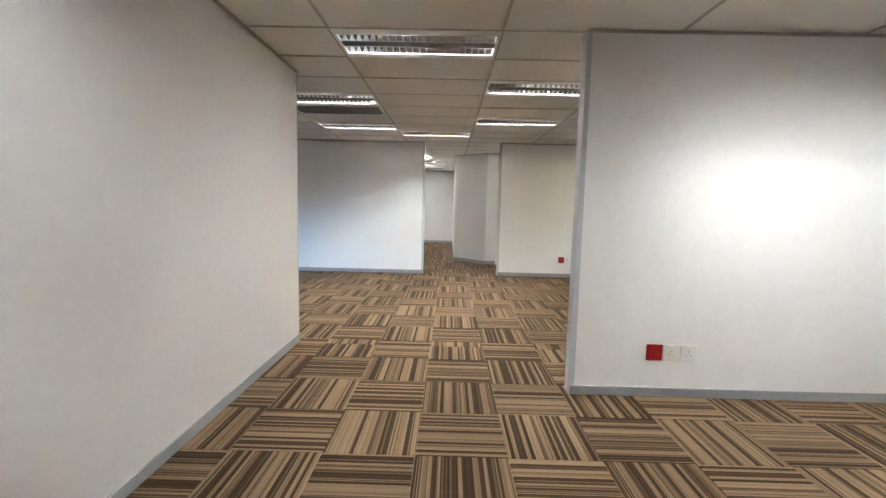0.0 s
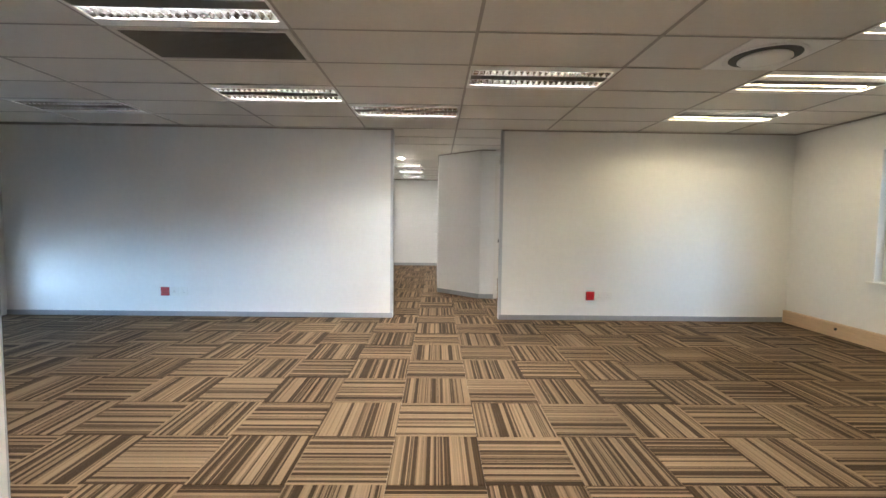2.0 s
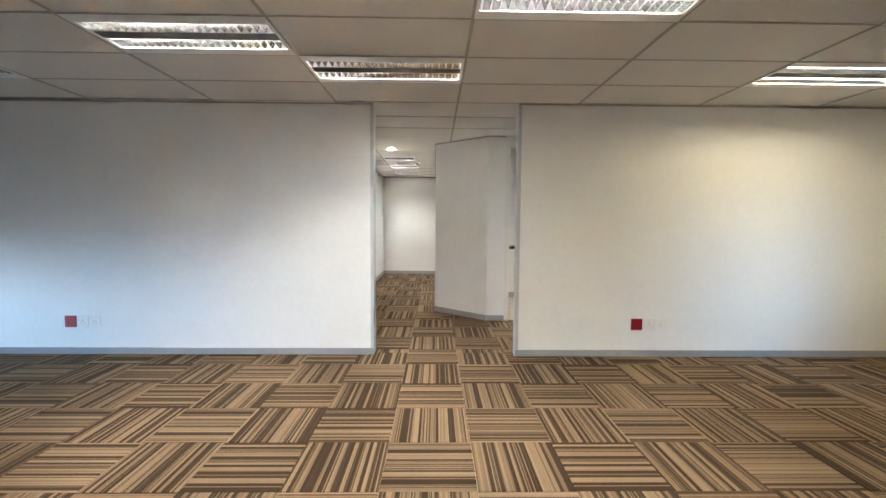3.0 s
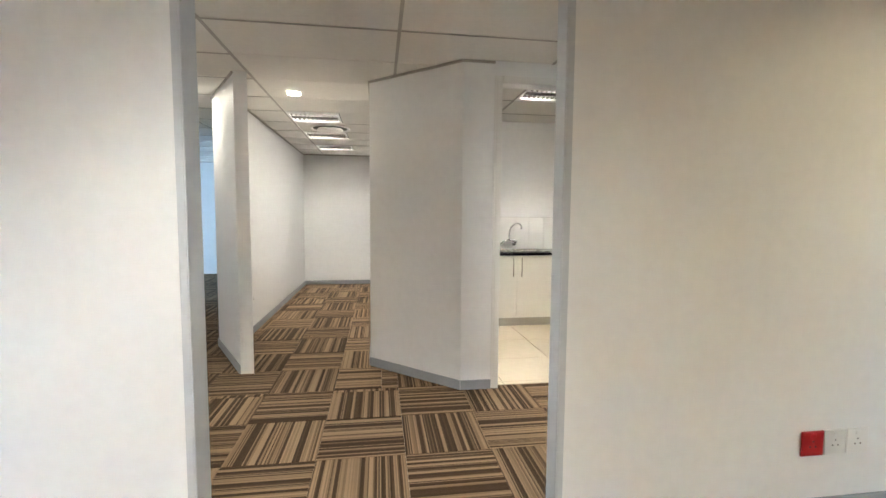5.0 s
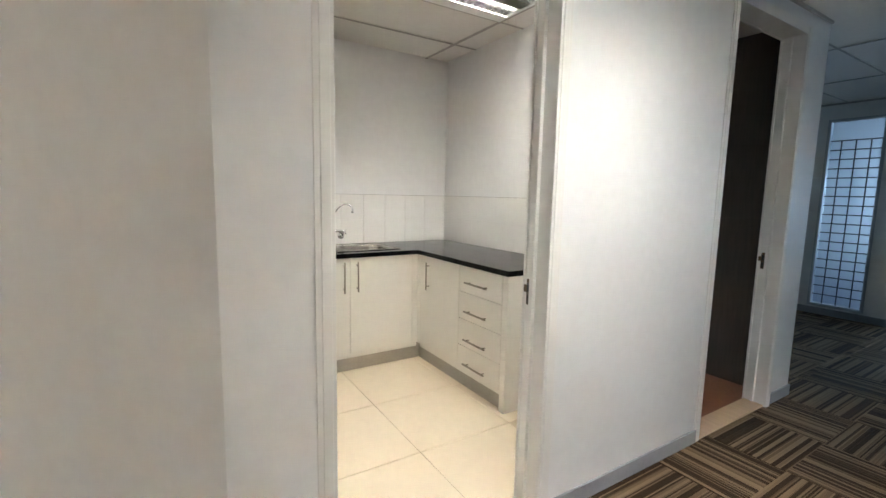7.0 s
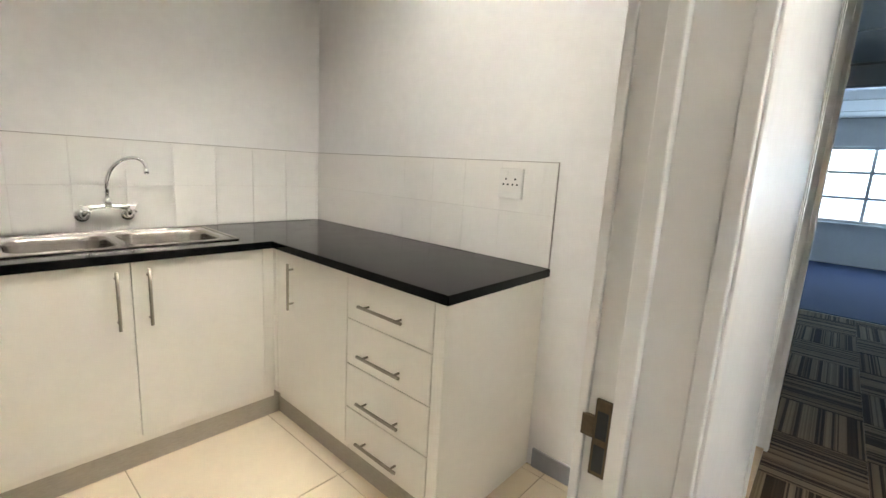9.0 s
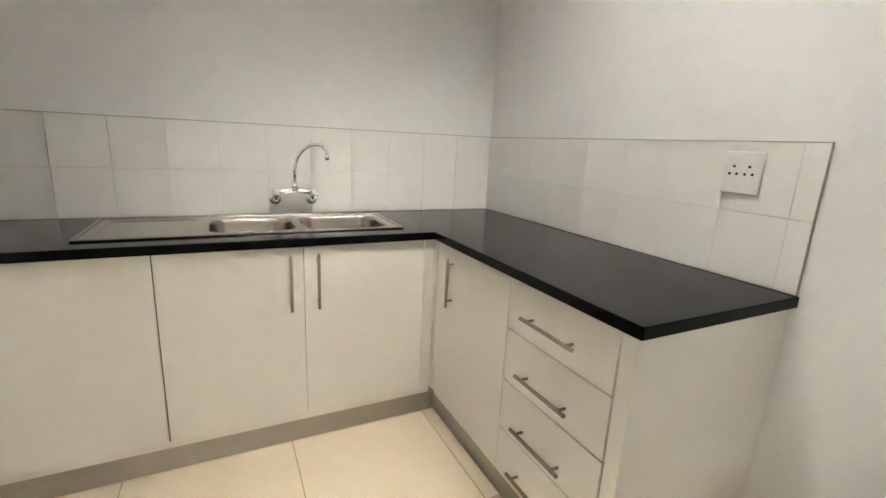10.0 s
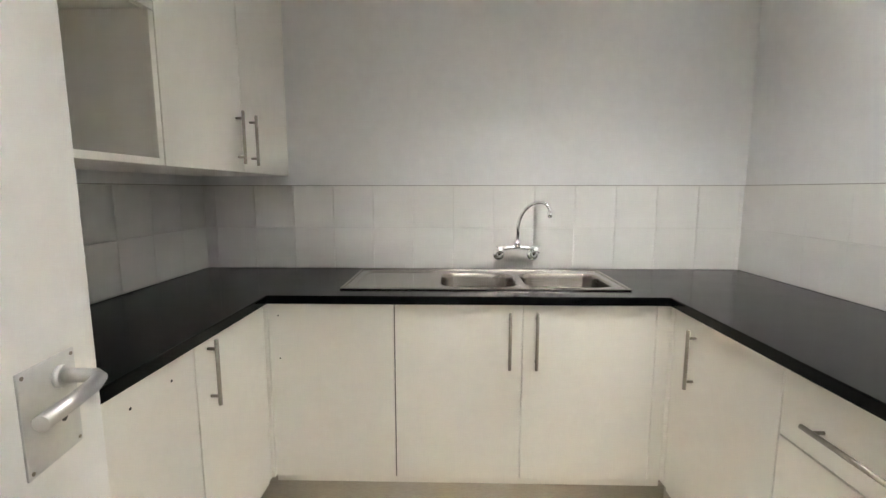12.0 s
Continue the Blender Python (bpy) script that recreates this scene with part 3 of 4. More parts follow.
# ---- door frames and doors ----
def door_frame(name, x0, x1, ztop, label):
    """A pressed-steel frame with stepped faces; x0 and x1 bound the clear opening."""
    top = holder(name, (x0 + x1) / 2, 11.21, 0)
    structure(top, label)
    w = (x1 - x0) / 2
    bm = bmesh.new()
    for s in (-1, 1):
        a = lambda p, q: (min(s * p, s * q), max(s * p, s * q))
        front = -0.060 if s < 0 else -0.073     # the hinge side sits almost flush with the wall
        add_box(bm, *a(w, w + 0.0595), front, -0.055, 0, ztop + 0.055)
        add_box(bm, *a(w + 0.012, w + 0.042), front - 0.004, front, 0, ztop + 0.042)
        add_box(bm, *a(w, w + 0.0595), 0.055, 0.068, 0, ztop + 0.055)
        add_box(bm, *a(w + 0.004, w + 0.058), -0.055, 0.0, 0, ztop + 0.055)
        add_box(bm, *a(w - 0.012, w + 0.055), 0.0, 0.02, 0, ztop + 0.055)
        add_box(bm, *a(w + 0.004, w + 0.055), 0.02, 0.055, 0, ztop + 0.055)
    add_box(bm, -w, w, -0.073, -0.055, ztop, ztop + 0.055)
    add_box(bm, -w, w, -0.055, 0.055, ztop + 0.004, ztop + 0.055)
    add_box(bm, -w, w, 0.055, 0.068, ztop, ztop + 0.055)
    mesh_object("frame", bm, FRAME, top, 0.003)
    for z in (0.25, 1.235, 2.05):
        boxes("hinge", [(-w - 0.006, -w + 0.003, -0.048, -0.004, z, z + 0.09)], FRAME, top, 0.001)
    # strike plate on the latch side
    bm = bmesh.new()
    add_box(bm, w - 0.001, w + 0.0045, 0.022, 0.044, 0.905, 1.010)
    add_box(bm, w - 0.001, w + 0.0045, 0.044, 0.060, 0.955, 0.985)
    mesh_object("strike_plate", bm, BRASS, top, 0.001)
    boxes("latch_hole", [(w - 0.0025, w + 0.002, 0.026, 0.040, 0.912, 0.948), (w - 0.0025, w + 0.002, 0.026, 0.040, 0.958, 0.995)], DARK, top)
    return top


door_frame("door_1", 1.347, 2.172, 2.32, "white enamelled steel frame of the kitchen doorway")
door_frame("door_2", 3.435, 4.215, 2.325, "white enamelled steel frame of the dark store doorway")
structure(boxes("threshold", [(3.435, 4.215, 11.15, 11.27, 0.0, 0.014)], PINE, bevel=0.003), "worn timber threshold of the store doorway")
structure(boxes("floor_store", [(3.37, 4.472, 11.27, 12.9, -0.05, 0.006)], TERRA), "dark terracotta floor of the store")
# same darkened brown as the store walls, in place of shade
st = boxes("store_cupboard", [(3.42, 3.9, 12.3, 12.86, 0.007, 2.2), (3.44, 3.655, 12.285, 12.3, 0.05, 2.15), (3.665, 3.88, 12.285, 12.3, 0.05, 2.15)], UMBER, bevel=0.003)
tagged(st, "timber cupboard in the unlit store, coloured dark for shade", "cupboard")

leaf = holder("kitchen_door", 1.352, 11.262, 0)
tx, ty = 1.222, 12.035
leaf.matrix_basis = pose(1.352, 11.262, 0, 0, 0, math.degrees(math.atan2(ty - 11.262, tx - 1.352)))
tagged(leaf, "white flush door standing open into the kitchen", "door")
L = math.hypot(tx - 1.352, ty - 11.262)
boxes("leaf", [(0.0, L, 0.0, 0.042, 0.008, 2.31)], FRAME, leaf, 0.002)
boxes("lock_plate", [(L - 0.165, L - 0.055, -0.0035, 0.0, 0.918, 1.068)], SATIN, leaf, 0.0015)
bm = bmesh.new()
px = L - 0.09
sweep(bm, [(px, -0.002, 1.035), (px, -0.012, 1.035)], 0.017, 16)
sweep(bm, [(px, -0.01, 1.035), (px, -0.035, 1.035), (px, -0.05, 1.034), (px - 0.008, -0.060, 1.033), (px - 0.025, -0.063, 1.03), (px - 0.07, -0.063, 1.027), (px - 0.125, -0.062, 1.025)], 0.0105, 14)
mesh_object("lever", bm, SATIN, leaf)
bars("keyhole", [[(px, -0.003, 0.985), (px, -0.0045, 0.985)], [(px, -0.003, 0.972), (px, -0.0045, 0.972)]], 0.006, DARK, leaf)
for dx in (0.008, 0.102):
    for z in (0.926, 1.06):
        bars("screw", [[(L - 0.165 + dx, -0.003, z), (L - 0.165 + dx, -0.0045, z)]], 0.003, HANDLE, leaf, 8)


# ---- power plates ----
def power_plates(x, y, z, rz, red=True, whites=2, gap=0.006):
    """A row of square wall plates; the plate faces the local -y side."""
    made = []
    m = pose(x, y, z, 0, 0, rz)
    if red:
        top = holder("red_socket")
        top.matrix_basis = m
        tagged(top, "red dedicated power socket plate on the wall", "power socket", "red power sockets")
        boxes("plate", [(0, 0.112, -0.009, 0, 0, 0.115)], RED, top, 0.003)
        boxes("rocker", [(0.042, 0.068, -0.013, -0.009, 0.088, 0.106)], RED, top, 0.002)
        bars("pin_hole", [[(0.056 + dx, -0.009, 0.05 + dz), (0.056 + dx, -0.0102, 0.05 + dz)] for dx, dz in ((0, 0.018), (-0.014, -0.006), (0.014, -0.006))], 0.005, DARK, top, 8)
    for k in range(whites):
        top = holder("white_socket")
        top.matrix_basis = m @ Matrix.Translation((0.112 + gap + k * (0.112 + gap), 0, 0))
        tagged(top, "white power socket plate on the wall", "power socket", "white power sockets")
        boxes("plate", [(0, 0.112, -0.008, 0, 0, 0.115)], PLASTIC, top, 0.003)
        boxes("rocker", [(0.042, 0.068, -0.012, -0.008, 0.088, 0.106)], PLASTIC, top, 0.002)
        bars("pin_hole", [[(0.056 + dx, -0.008, 0.05 + dz), (0.056 + dx, -0.0092, 0.05 + dz)] for dx, dz in ((0, 0.018), (-0.014, -0.006), (0.014, -0.006))], 0.004, GRILLE, top, 8)


power_plates(1.640, 4.242, 0.262, 0)
power_plates(2.312, 9.555, 0.268, 0)
power_plates(-3.296, 9.603, 0.268, 0)
power_plates(-0.985, 12.60, 0.335, 90, True, 3, 0.03)

th = holder("thermostat", -2.33, 13.36, 1.41)
tagged(th, "white wall thermostat with a small dark display", "thermostat")
boxes("case", [(0, 0.022, 0, 0.09, 0, 0.12)], PLASTIC, th, 0.004)
boxes("display", [(0.022, 0.0235, 0.02, 0.07, 0.07, 0.105)], DARK, th)
structure(boxes("trim", [(-2.33, -2.322, 13.50, 13.515, 0.08, H)], TRIM), "thin joint strip between wall boards")


# ---- kitchen ----
def bar_handle(parent, a, b, out, r=0.0063):
    """A straight bar from a to b on two posts that stand back by out."""
    a, b, out = Vector(a), Vector(b), Vector(out)
    d = (b - a).normalized()
    bm = bmesh.new()
    sweep(bm, [a, b], r, 10)
    for p in (a + d * 0.028, b - d * 0.028):
        sweep(bm, [p, p - out], r * 0.8, 8)
    return mesh_object("handle", bm, HANDLE, parent)


CT, CB = 0.862, 0.136
ctop = plan_solid("countertop", [0.518, 1.092, 1.375, 2.505, 2.637, 3.273], [11.905, 13.0, 13.135, 13.535, 13.618], lambda i, j: (j == 0 and i in (0, 4)) or (j >= 1 and not (i == 2 and j == 2)), 0.866, 0.900, GRANITE, None, 0.004)
tagged(ctop, "polished black granite worktop round three sides", "worktop")

# unit under the sink
u = holder("sink_cabinet", 1.83, 13.02, 0)
tagged(u, "cream cabinet under the sink with long bar handles", "cabinet", "kitchen base cabinets")
boxes("carcass", [(1.083 - 1.83, 2.655 - 1.83, 0.018, 0.55, 0.1, 0.735), (1.083 - 1.83, 2.655 - 1.83, 0.018, 0.055, 0.735, 0.865)], CABINET, u)
boxes("corner_post", [(1.057 - 1.83, 1.0855 - 1.83, -0.017, 0.0175, CB, CT)], CABINET, u)
boxes("corner_post", [(2.6535 - 1.83, 2.672 - 1.83, -0.024, 0.0175, CB, CT)], CABINET, u)
for a, b in ((1.086, 1.579), (1.585, 2.081), (2.085, 2.598)):
    boxes("door", [(a - 1.83, b - 1.83, 0.0, 0.018, CB, CT)], CABINET, u, 0.0015)
boxes("filler", [(2.602 - 1.83, 2.653 - 1.83, 0.004, 0.018, CB, CT)], CABINET, u, 0.001)
boxes("seam_strip", [(1.580 - 1.83, 1.584 - 1.83, 0.006, 0.017, CB, CT)], GRILLE, u)
for x in (2.033, 2.137):
    bar_handle(u, (x - 1.83, -0.028, 0.61), (x - 1.83, -0.028, 0.838), (0, -0.028, 0))
for z in (0.815, 0.64):
    bars("screw_hole", [[(1.125 - 1.83, -0.0005, z), (1.125 - 1.83, 0.004, z)]], 0.003, DARK, u, 8)
pl = boxes("plinth", [(1.001, 2.683, 13.042, 13.058, 0.001, 0.134)], KICK, bevel=0.001)
tagged(pl, "brushed aluminium plinth under the cabinets", "plinth", "plinths")
pl = boxes("plinth", [(2.684, 2.70, 11.972, 13.058, 0.001, 0.134)], KICK, bevel=0.001)
tagged(pl, "brushed aluminium plinth under the drawers", "plinth", "plinths")
pl = boxes("plinth", [(0.984, 1.0, 11.93, 13.058, 0.001, 0.134)], KICK, bevel=0.001)
tagged(pl, "brushed aluminium plinth under the cabinets", "plinth", "plinths")

# right side: door unit and drawer unit
u = holder("corner_cabinet", 2.656, 12.72, 0)
tagged(u, "cream corner cabinet with one bar handle", "cabinet", "kitchen base cabinets")
boxes("carcass", [(0.018, 0.61, -0.28, 0.29, 0.1, 0.865)], CABINET, u)
boxes("door", [(0.0, 0.018, -0.279, 0.275, CB, CT)], CABINET, u, 0.0015)
bar_handle(u, (-0.028, 0.128, 0.607), (-0.028, 0.128, 0.822), (-0.028, 0, 0))
u = holder("drawer_cabinet", 2.656, 12.2, 0)
tagged(u, "cream cabinet of four drawers with bar handles", "cabinet", "kitchen base cabinets")
boxes("carcass", [(0.018, 0.61, -0.226, 0.236, 0.1, 0.865)], CABINET, u)
for z0, z1, hz in ((0.683, CT, 0.757), (0.494, 0.679, 0.558), (0.305, 0.490, 0.362), (CB, 0.301, 0.190)):
    dr = boxes("drawer", [(0.0, 0.018, -0.222, 0.237, z0, z1)], CABINET, u, 0.002)
    bm = bmesh.new()
    sweep(bm, [(-0.03, -0.100, hz), (-0.03, 0.135, hz)], 0.0063, 10)
    for y in (-0.070, 0.107):
        sweep(bm, [(-0.03, y, hz), (0.0, y, hz)], 0.0045, 8)
    mesh_object("handle", bm, HANDLE, dr)
boxes("end_panel", [(0.0, 0.615, -0.275, -0.228, 0.001, 0.865)], CABINET, u, 0.0015)

# left side
u = holder("side_cabinet", 1.074, 12.78, 0)
tagged(u, "cream base cabinet with one upright bar handle", "cabinet", "kitchen base cabinets")
boxes("carcass", [(-0.55, -0.018, -0.235, 0.235, 0.1, 0.865)], CABINET, u)
boxes("door", [(-0.018, 0.0, -0.235, 0.222, CB, CT)], CABINET, u, 0.0015)
bar_handle(u, (0.028, -0.17, 0.652), (0.028, -0.17, 0.858), (0.028, 0, 0))
u = holder("side_cabinet", 1.074, 12.24, 0)
tagged(u, "cream base cabinet with its handle missing", "cabinet", "kitchen base cabinets")
boxes("carcass", [(-0.55, -0.018, -0.31, 0.3, 0.1, 0.865)], CABINET, u)
boxes("door", [(-0.018, 0.0, -0.31, 0.298, CB, CT)], CABINET, u, 0.0015)
for y in (0.045, 0.195):
    bars("screw_hole", [[(-0.004, y, 0.807), (0.0006, y, 0.807)]], 0.004, DARK, u, 8)

# wall cabinets
UB, UT = 1.375, 2.25
u = holder("wall_cabinet", 0.97, 13.12, 0)
tagged(u, "cream wall cabinet with two doors and bar handles", "wall cabinet", "kitchen wall cabinets")
boxes("carcass", [(-0.45, -0.018, -0.475, 0.497, UB, UT)], CABINET, u)
boxes("door", [(-0.018, 0.0, -0.475, 0.013, UB, UT)], CABINET, u, 0.0015)
boxes("door", [(-0.018, 0.0, 0.017, 0.497, UB, UT)], CABINET, u, 0.0015)
for y in (-0.03, 0.085):
    bar_handle(u, (0.028, y, 1.405), (0.028, y, 1.608), (0.028, 0, 0))
u = holder("open_wall_cabinet", 0.97, 12.33, 0)
tagged(u, "cream wall cabinet with an empty open niche", "wall cabinet", "kitchen wall cabinets")
boxes("carcass", [(-0.45, -0.018, -0.34, 0.31, UB, UB + 0.018), (-0.45, -0.018, 0.29, 0.31, UB + 0.018, UT), (-0.45, -0.018, -0.34, -0.32, UB + 0.018, UT), (-0.45, -0.435, -0.32, 0.29, UB + 0.018, UT), (-0.435, -0.018, -0.32, 0.29, 1.80, 1.818), (-0.435, -0.018, -0.32, 0.29, UT - 0.018, UT)], CABINET, u)
boxes("edging", [(-0.018, 0.0, -0.34, 0.31, UB, UB + 0.02), (-0.018, 0.0, 0.288, 0.31, UB + 0.02, 1.80)], CABINET, u, 0.0015)
boxes("flap", [(-0.018, 0.0, -0.34, 0.31, 1.802, UT)], CABINET, u, 0.0015)


# sink
def ring_loop(x0, x1, y0, y1, r, z, n=8):
    pts = []
    for cx, cy, a0 in ((x1 - r, y1 - r, 0), (x0 + r, y1 - r, 90), (x0 + r, y0 + r, 180), (x1 - r, y0 + r, 270)):
        for k in range(n + 1):
            a = radians(a0 + 90 * k / n)
            pts.append((cx + r * math.cos(a), cy + r * math.sin(a), z))
    return pts


def dish(bm, cell, hole, r, steps):
    """From a rectangular cell to a rounded hole and down through steps of (shrink, depth)."""
    x0, x1, y0, y1 = cell
    hx0, hx1, hy0, hy1 = hole
    inner = ring_loop(*hole, r, 0.9045)
    outer = []
    n = len(inner) // 4
    for q, (cx, cy) in enumerate(((x1, y1), (x0, y1), (x0, y0), (x1, y0))):
        for k in range(n):
            p = inner[q * n + k]
            t = k / (n - 1)
            a, b = ((cx, p[1]), (p[0], cy)) if q % 2 == 0 else ((p[0], cy), (cx, p[1]))
            if t < 0.5:
                outer.append((a[0] + (cx - a[0]) * 2 * t, a[1] + (cy - a[1]) * 2 * t, 0.9045))
            else:
                outer.append((cx + (b[0] - cx) * (2 * t - 1), cy + (b[1] - cy) * (2 * t - 1), 0.9045))
    loops = [outer, inner]
    for s, dep in steps:
        loops.append(ring_loop(hx0 + s, hx1 - s, hy0 + s, hy1 - s, max(0.01, r - s * 0.4), 0.9045 - dep))
    vs = [[bm.verts.new(p) for p in lp] for lp in loops]
    m = len(inner)
    for i, (a, b) in enumerate(zip(vs, vs[1:])):
        for k in range(m):
            f = bm.faces.new((a[k], a[(k + 1) % m], b[(k + 1) % m], b[k]))
            f.smooth = i > 0
    bm.faces.new(vs[-1])


snk = holder("kitchen_sink")
tagged(snk, "stainless steel double bowl sink with drainboard", "sink")
sy0, sy1 = 13.108, 13.560
bm = bmesh.new()
deep = ((0.003, 0.003), (0.007, 0.02), (0.012, 0.12), (0.03, 0.145), (0.06, 0.15))
dish(bm, (1.735, 2.105, sy0 + 0.012, sy1 - 0.012), (1.755, 2.088, 13.150, 13.462), 0.075, deep)
dish(bm, (2.105, 2.522, sy0 + 0.012, sy1 - 0.012), (2.120, 2.490, 13.150, 13.462), 0.075, deep)
dish(bm, (1.360, 1.735, sy0 + 0.012, sy1 - 0.012), (1.392, 1.712, 13.145, 13.515), 0.03, ((0.004, 0.003), (0.012, 0.005)))
mesh_object("bowls", bm, STEEL, snk)
boxes("rim", [(1.348, 2.534, sy0, sy0 + 0.012, 0.9005, 0.908), (1.348, 2.534, sy1 - 0.012, sy1, 0.9005, 0.908), (1.348, 1.360, sy0 + 0.012, sy1 - 0.012, 0.9005, 0.908), (2.522, 2.534, sy0 + 0.012, sy1 - 0.012, 0.9005, 0.908)], STEEL, snk, 0.003)
bm = bmesh.new()
for cx in (1.92, 2.305):
    sweep(bm, [(cx, 13.306, 0.754), (cx, 13.306, 0.757)], 0.035, 20)
mesh_object("drain", bm, CHROME, snk)

# tap
tap = holder("mixer_tap", 2.133, 13.612, 1.0)
tagged(tap, "chrome wall mixer tap with a swan neck spout", "tap")
bm = bmesh.new()
for s in (-1, 1):
    x = 0.087 * s
    sweep(bm, [(x, 0.005, -0.025), (x, -0.008, -0.025), (x, -0.014, -0.025)], 0.03, 20, radii=[0.032, 0.030, 0.018])
    sweep(bm, [(x, -0.01, -0.025), (x, -0.035, -0.02), (x * 0.96, -0.055, 0.0), (x * 0.85, -0.06, 0.012)], 0.013, 14)
sweep(bm, [(-0.085, -0.06, 0.008), (-0.05, -0.06, 0.018), (0, -0.06, 0.022), (0.05, -0.06, 0.018), (0.085, -0.06, 0.008)], 0.012, 14)
sweep(bm, [(0, -0.06, 0.02), (0, -0.06, 0.05), (0, -0.06, 0.062)], 0.015, 14, radii=[0.019, 0.016, 0.012])
mesh_object("body", bm, CHROME, tap)
bm = bmesh.new()
arc = [(0, -0.06, 0.06), (0.002, -0.061, 0.10)]
for k in range(9):
    a = radians(180 - 90 * k / 8)
    t = 0.108 * (1 + math.cos(a))
    arc.append((0.93 * t, -0.062 - 0.45 * t, 0.105 + 0.14 * math.sin(a)))
for k in range(1, 7):
    a = radians(90 - 95 * k / 6)
    t = 0.108 + 0.045 * math.cos(a)
    arc.append((0.93 * t, -0.062 - 0.45 * t, 0.20 + 0.045 * math.sin(a)))
sweep(bm, arc, 0.0085, 12)
e = Vector(arc[-1])
sweep(bm, [e + Vector((0, 0, 0.006)), e + Vector((0, 0, -0.022))], 0.0115, 14)
mesh_object("spout", bm, CHROME, tap)
for s in (-1, 1):
    bm = bmesh.new()
    c = Vector((0.087 * s, -0.075, 0.012))
    sweep(bm, [c + Vector((0, 0.02, 0)), c + Vector((0, -0.018, 0.004))], 0.011, 12)
    for k in range(4):
        a = radians(45 + 90 * k)
        d = Vector((math.cos(a), 0, math.sin(a)))
        sweep(bm, [c + Vector((0, -0.008, 0)), c + Vector((0, -0.012, 0)) + d * 0.026], 0.004, 8)
    mesh_object("cross_handle", bm, CHROME, tap)

# double socket on the tiles
so = holder("double_socket", 3.262, 12.064, 1.168)
tagged(so, "cream double power socket on the wall tiles", "power socket")
boxes("plate", [(-0.010, 0.004, 0, 0.118, 0, 0.128)], PLASTIC, so, 0.003)
bars("pin_hole", [[(-0.0095, y + dy, 0.068 + dz), (-0.0112, y + dy, 0.068 + dz)] for y in (0.036, 0.082) for dy, dz in ((0, 0.015), (-0.011, -0.008), (0.011, -0.008))], 0.0045, DARK, so, 8)
for y in (0.026, 0.072):
    boxes("rocker", [(-0.014, -0.010, y, y + 0.02, 0.096, 0.116)], PLASTIC, so, 0.002)


# ---- windows ----
def window(name, plane, a0, a1, z0, z1, cols, rows, label, m=PANE, axis="x", bar=0.025):
    """A framed window in a wall that runs along y; cols and rows of panes."""
    top = holder(name, plane, 0, 0)
    structure(top, label)
    fr = [(-0.03, 0.03, a0, a0 + 0.05, z0, z1), (-0.03, 0.03, a1 - 0.05, a1, z0, z1), (-0.03, 0.03, a0 + 0.05, a1 - 0.05, z0, z0 + 0.05), (-0.03, 0.03, a0 + 0.05, a1 - 0.05, z1 - 0.05, z1)]
    for k in range(1, cols):
        y = a0 + (a1 - a0) * k / cols
        fr.append((-0.02, 0.02, y - bar / 2, y + bar / 2, z0 + 0.05, z1 - 0.05))
    for k in range(1, rows):
        z = z0 + (z1 - z0) * k / rows
        fr.append((-0.018, 0.018, a0 + 0.05, a1 - 0.05, z - bar / 2, z + bar / 2))
    boxes("frame", fr, FRAME, top)
    p = boxes("pane", [(-0.003, 0.003, a0 + 0.04, a1 - 0.04, z0 + 0.04, z1 - 0.04)], m, top)
    p.visible_shadow = False
    return top


window("window_1", 5.12, 6.6, 8.40, 0.70, 2.1, 3, 3, "white framed office window with clear panes")
window("window_2", -5.42, 5.7, 9.3, 0.12, 1.15, 5, 1, "wide white framed office window with clear panes")
window("window_3", 12.1, 8.4, 11.95, 0.72, 2.02, 6, 3, "bright white framed window of the far room", bar=0.05)
window("window_4", -6.75, 15.6, 18.0, 0.70, 2.1, 4, 3, "white framed window of the back room")
structure(boxes("window_sill", [(11.93, 12.06, 8.35, 12.0, 0.69, 0.72)], FRAME, bevel=0.004), "white sill under the far window")
structure(boxes("window_sill", [(4.96, 5.09, 6.55, 8.45, 0.672, 0.699)], FRAME, bevel=0.004), "white sill under the office window")
# side lights in the lobby
for nm, y0, y1 in (("window_5", 11.54, 12.06), ("window_6", 12.35, 12.95)):
    g = holder(nm, 7.66, 0, 0)
    structure(g, "glazed side light behind a steel burglar mesh")
    boxes("frame", [(-0.065, 0.03, y0, y0 + 0.03, 0.10, 2.30), (-0.065, 0.03, y1 - 0.03, y1, 0.10, 2.30), (-0.065, 0.03, y0 + 0.03, y1 - 0.03, 0.10, 0.13), (-0.065, 0.03, y0 + 0.03, y1 - 0.03, 2.27, 2.30)], TRIM, g)
    p = boxes("pane", [(0.0, 0.006, y0 + 0.02, y1 - 0.02, 0.12, 2.28)], FROST, g)
    p.visible_shadow = False
    ln = [[(-0.02, y0 + 0.03, 0.13 + 0.107 * k), (-0.02, y1 - 0.03, 0.13 + 0.107 * k)] for k in range(1, 19)]
    ln += [[(-0.02, y0 + (y1 - y0) * k / 4, 0.13), (-0.02, y0 + (y1 - y0) * k / 4, 2.06)] for k in (1, 2, 3)]
    bars("mesh_bars", ln, 0.006, BAR, g, 6)
structure(boxes("trim", [(7.59, 7.725, 11.305, 11.33, 0, 2.28), (7.59, 7.725, 9.95, 9.975, 0, 2.28), (7.59, 7.725, 9.975, 11.305, 2.255, 2.28)], TRIM, bevel=0.003), "grey metal lining of the opening to the far room")
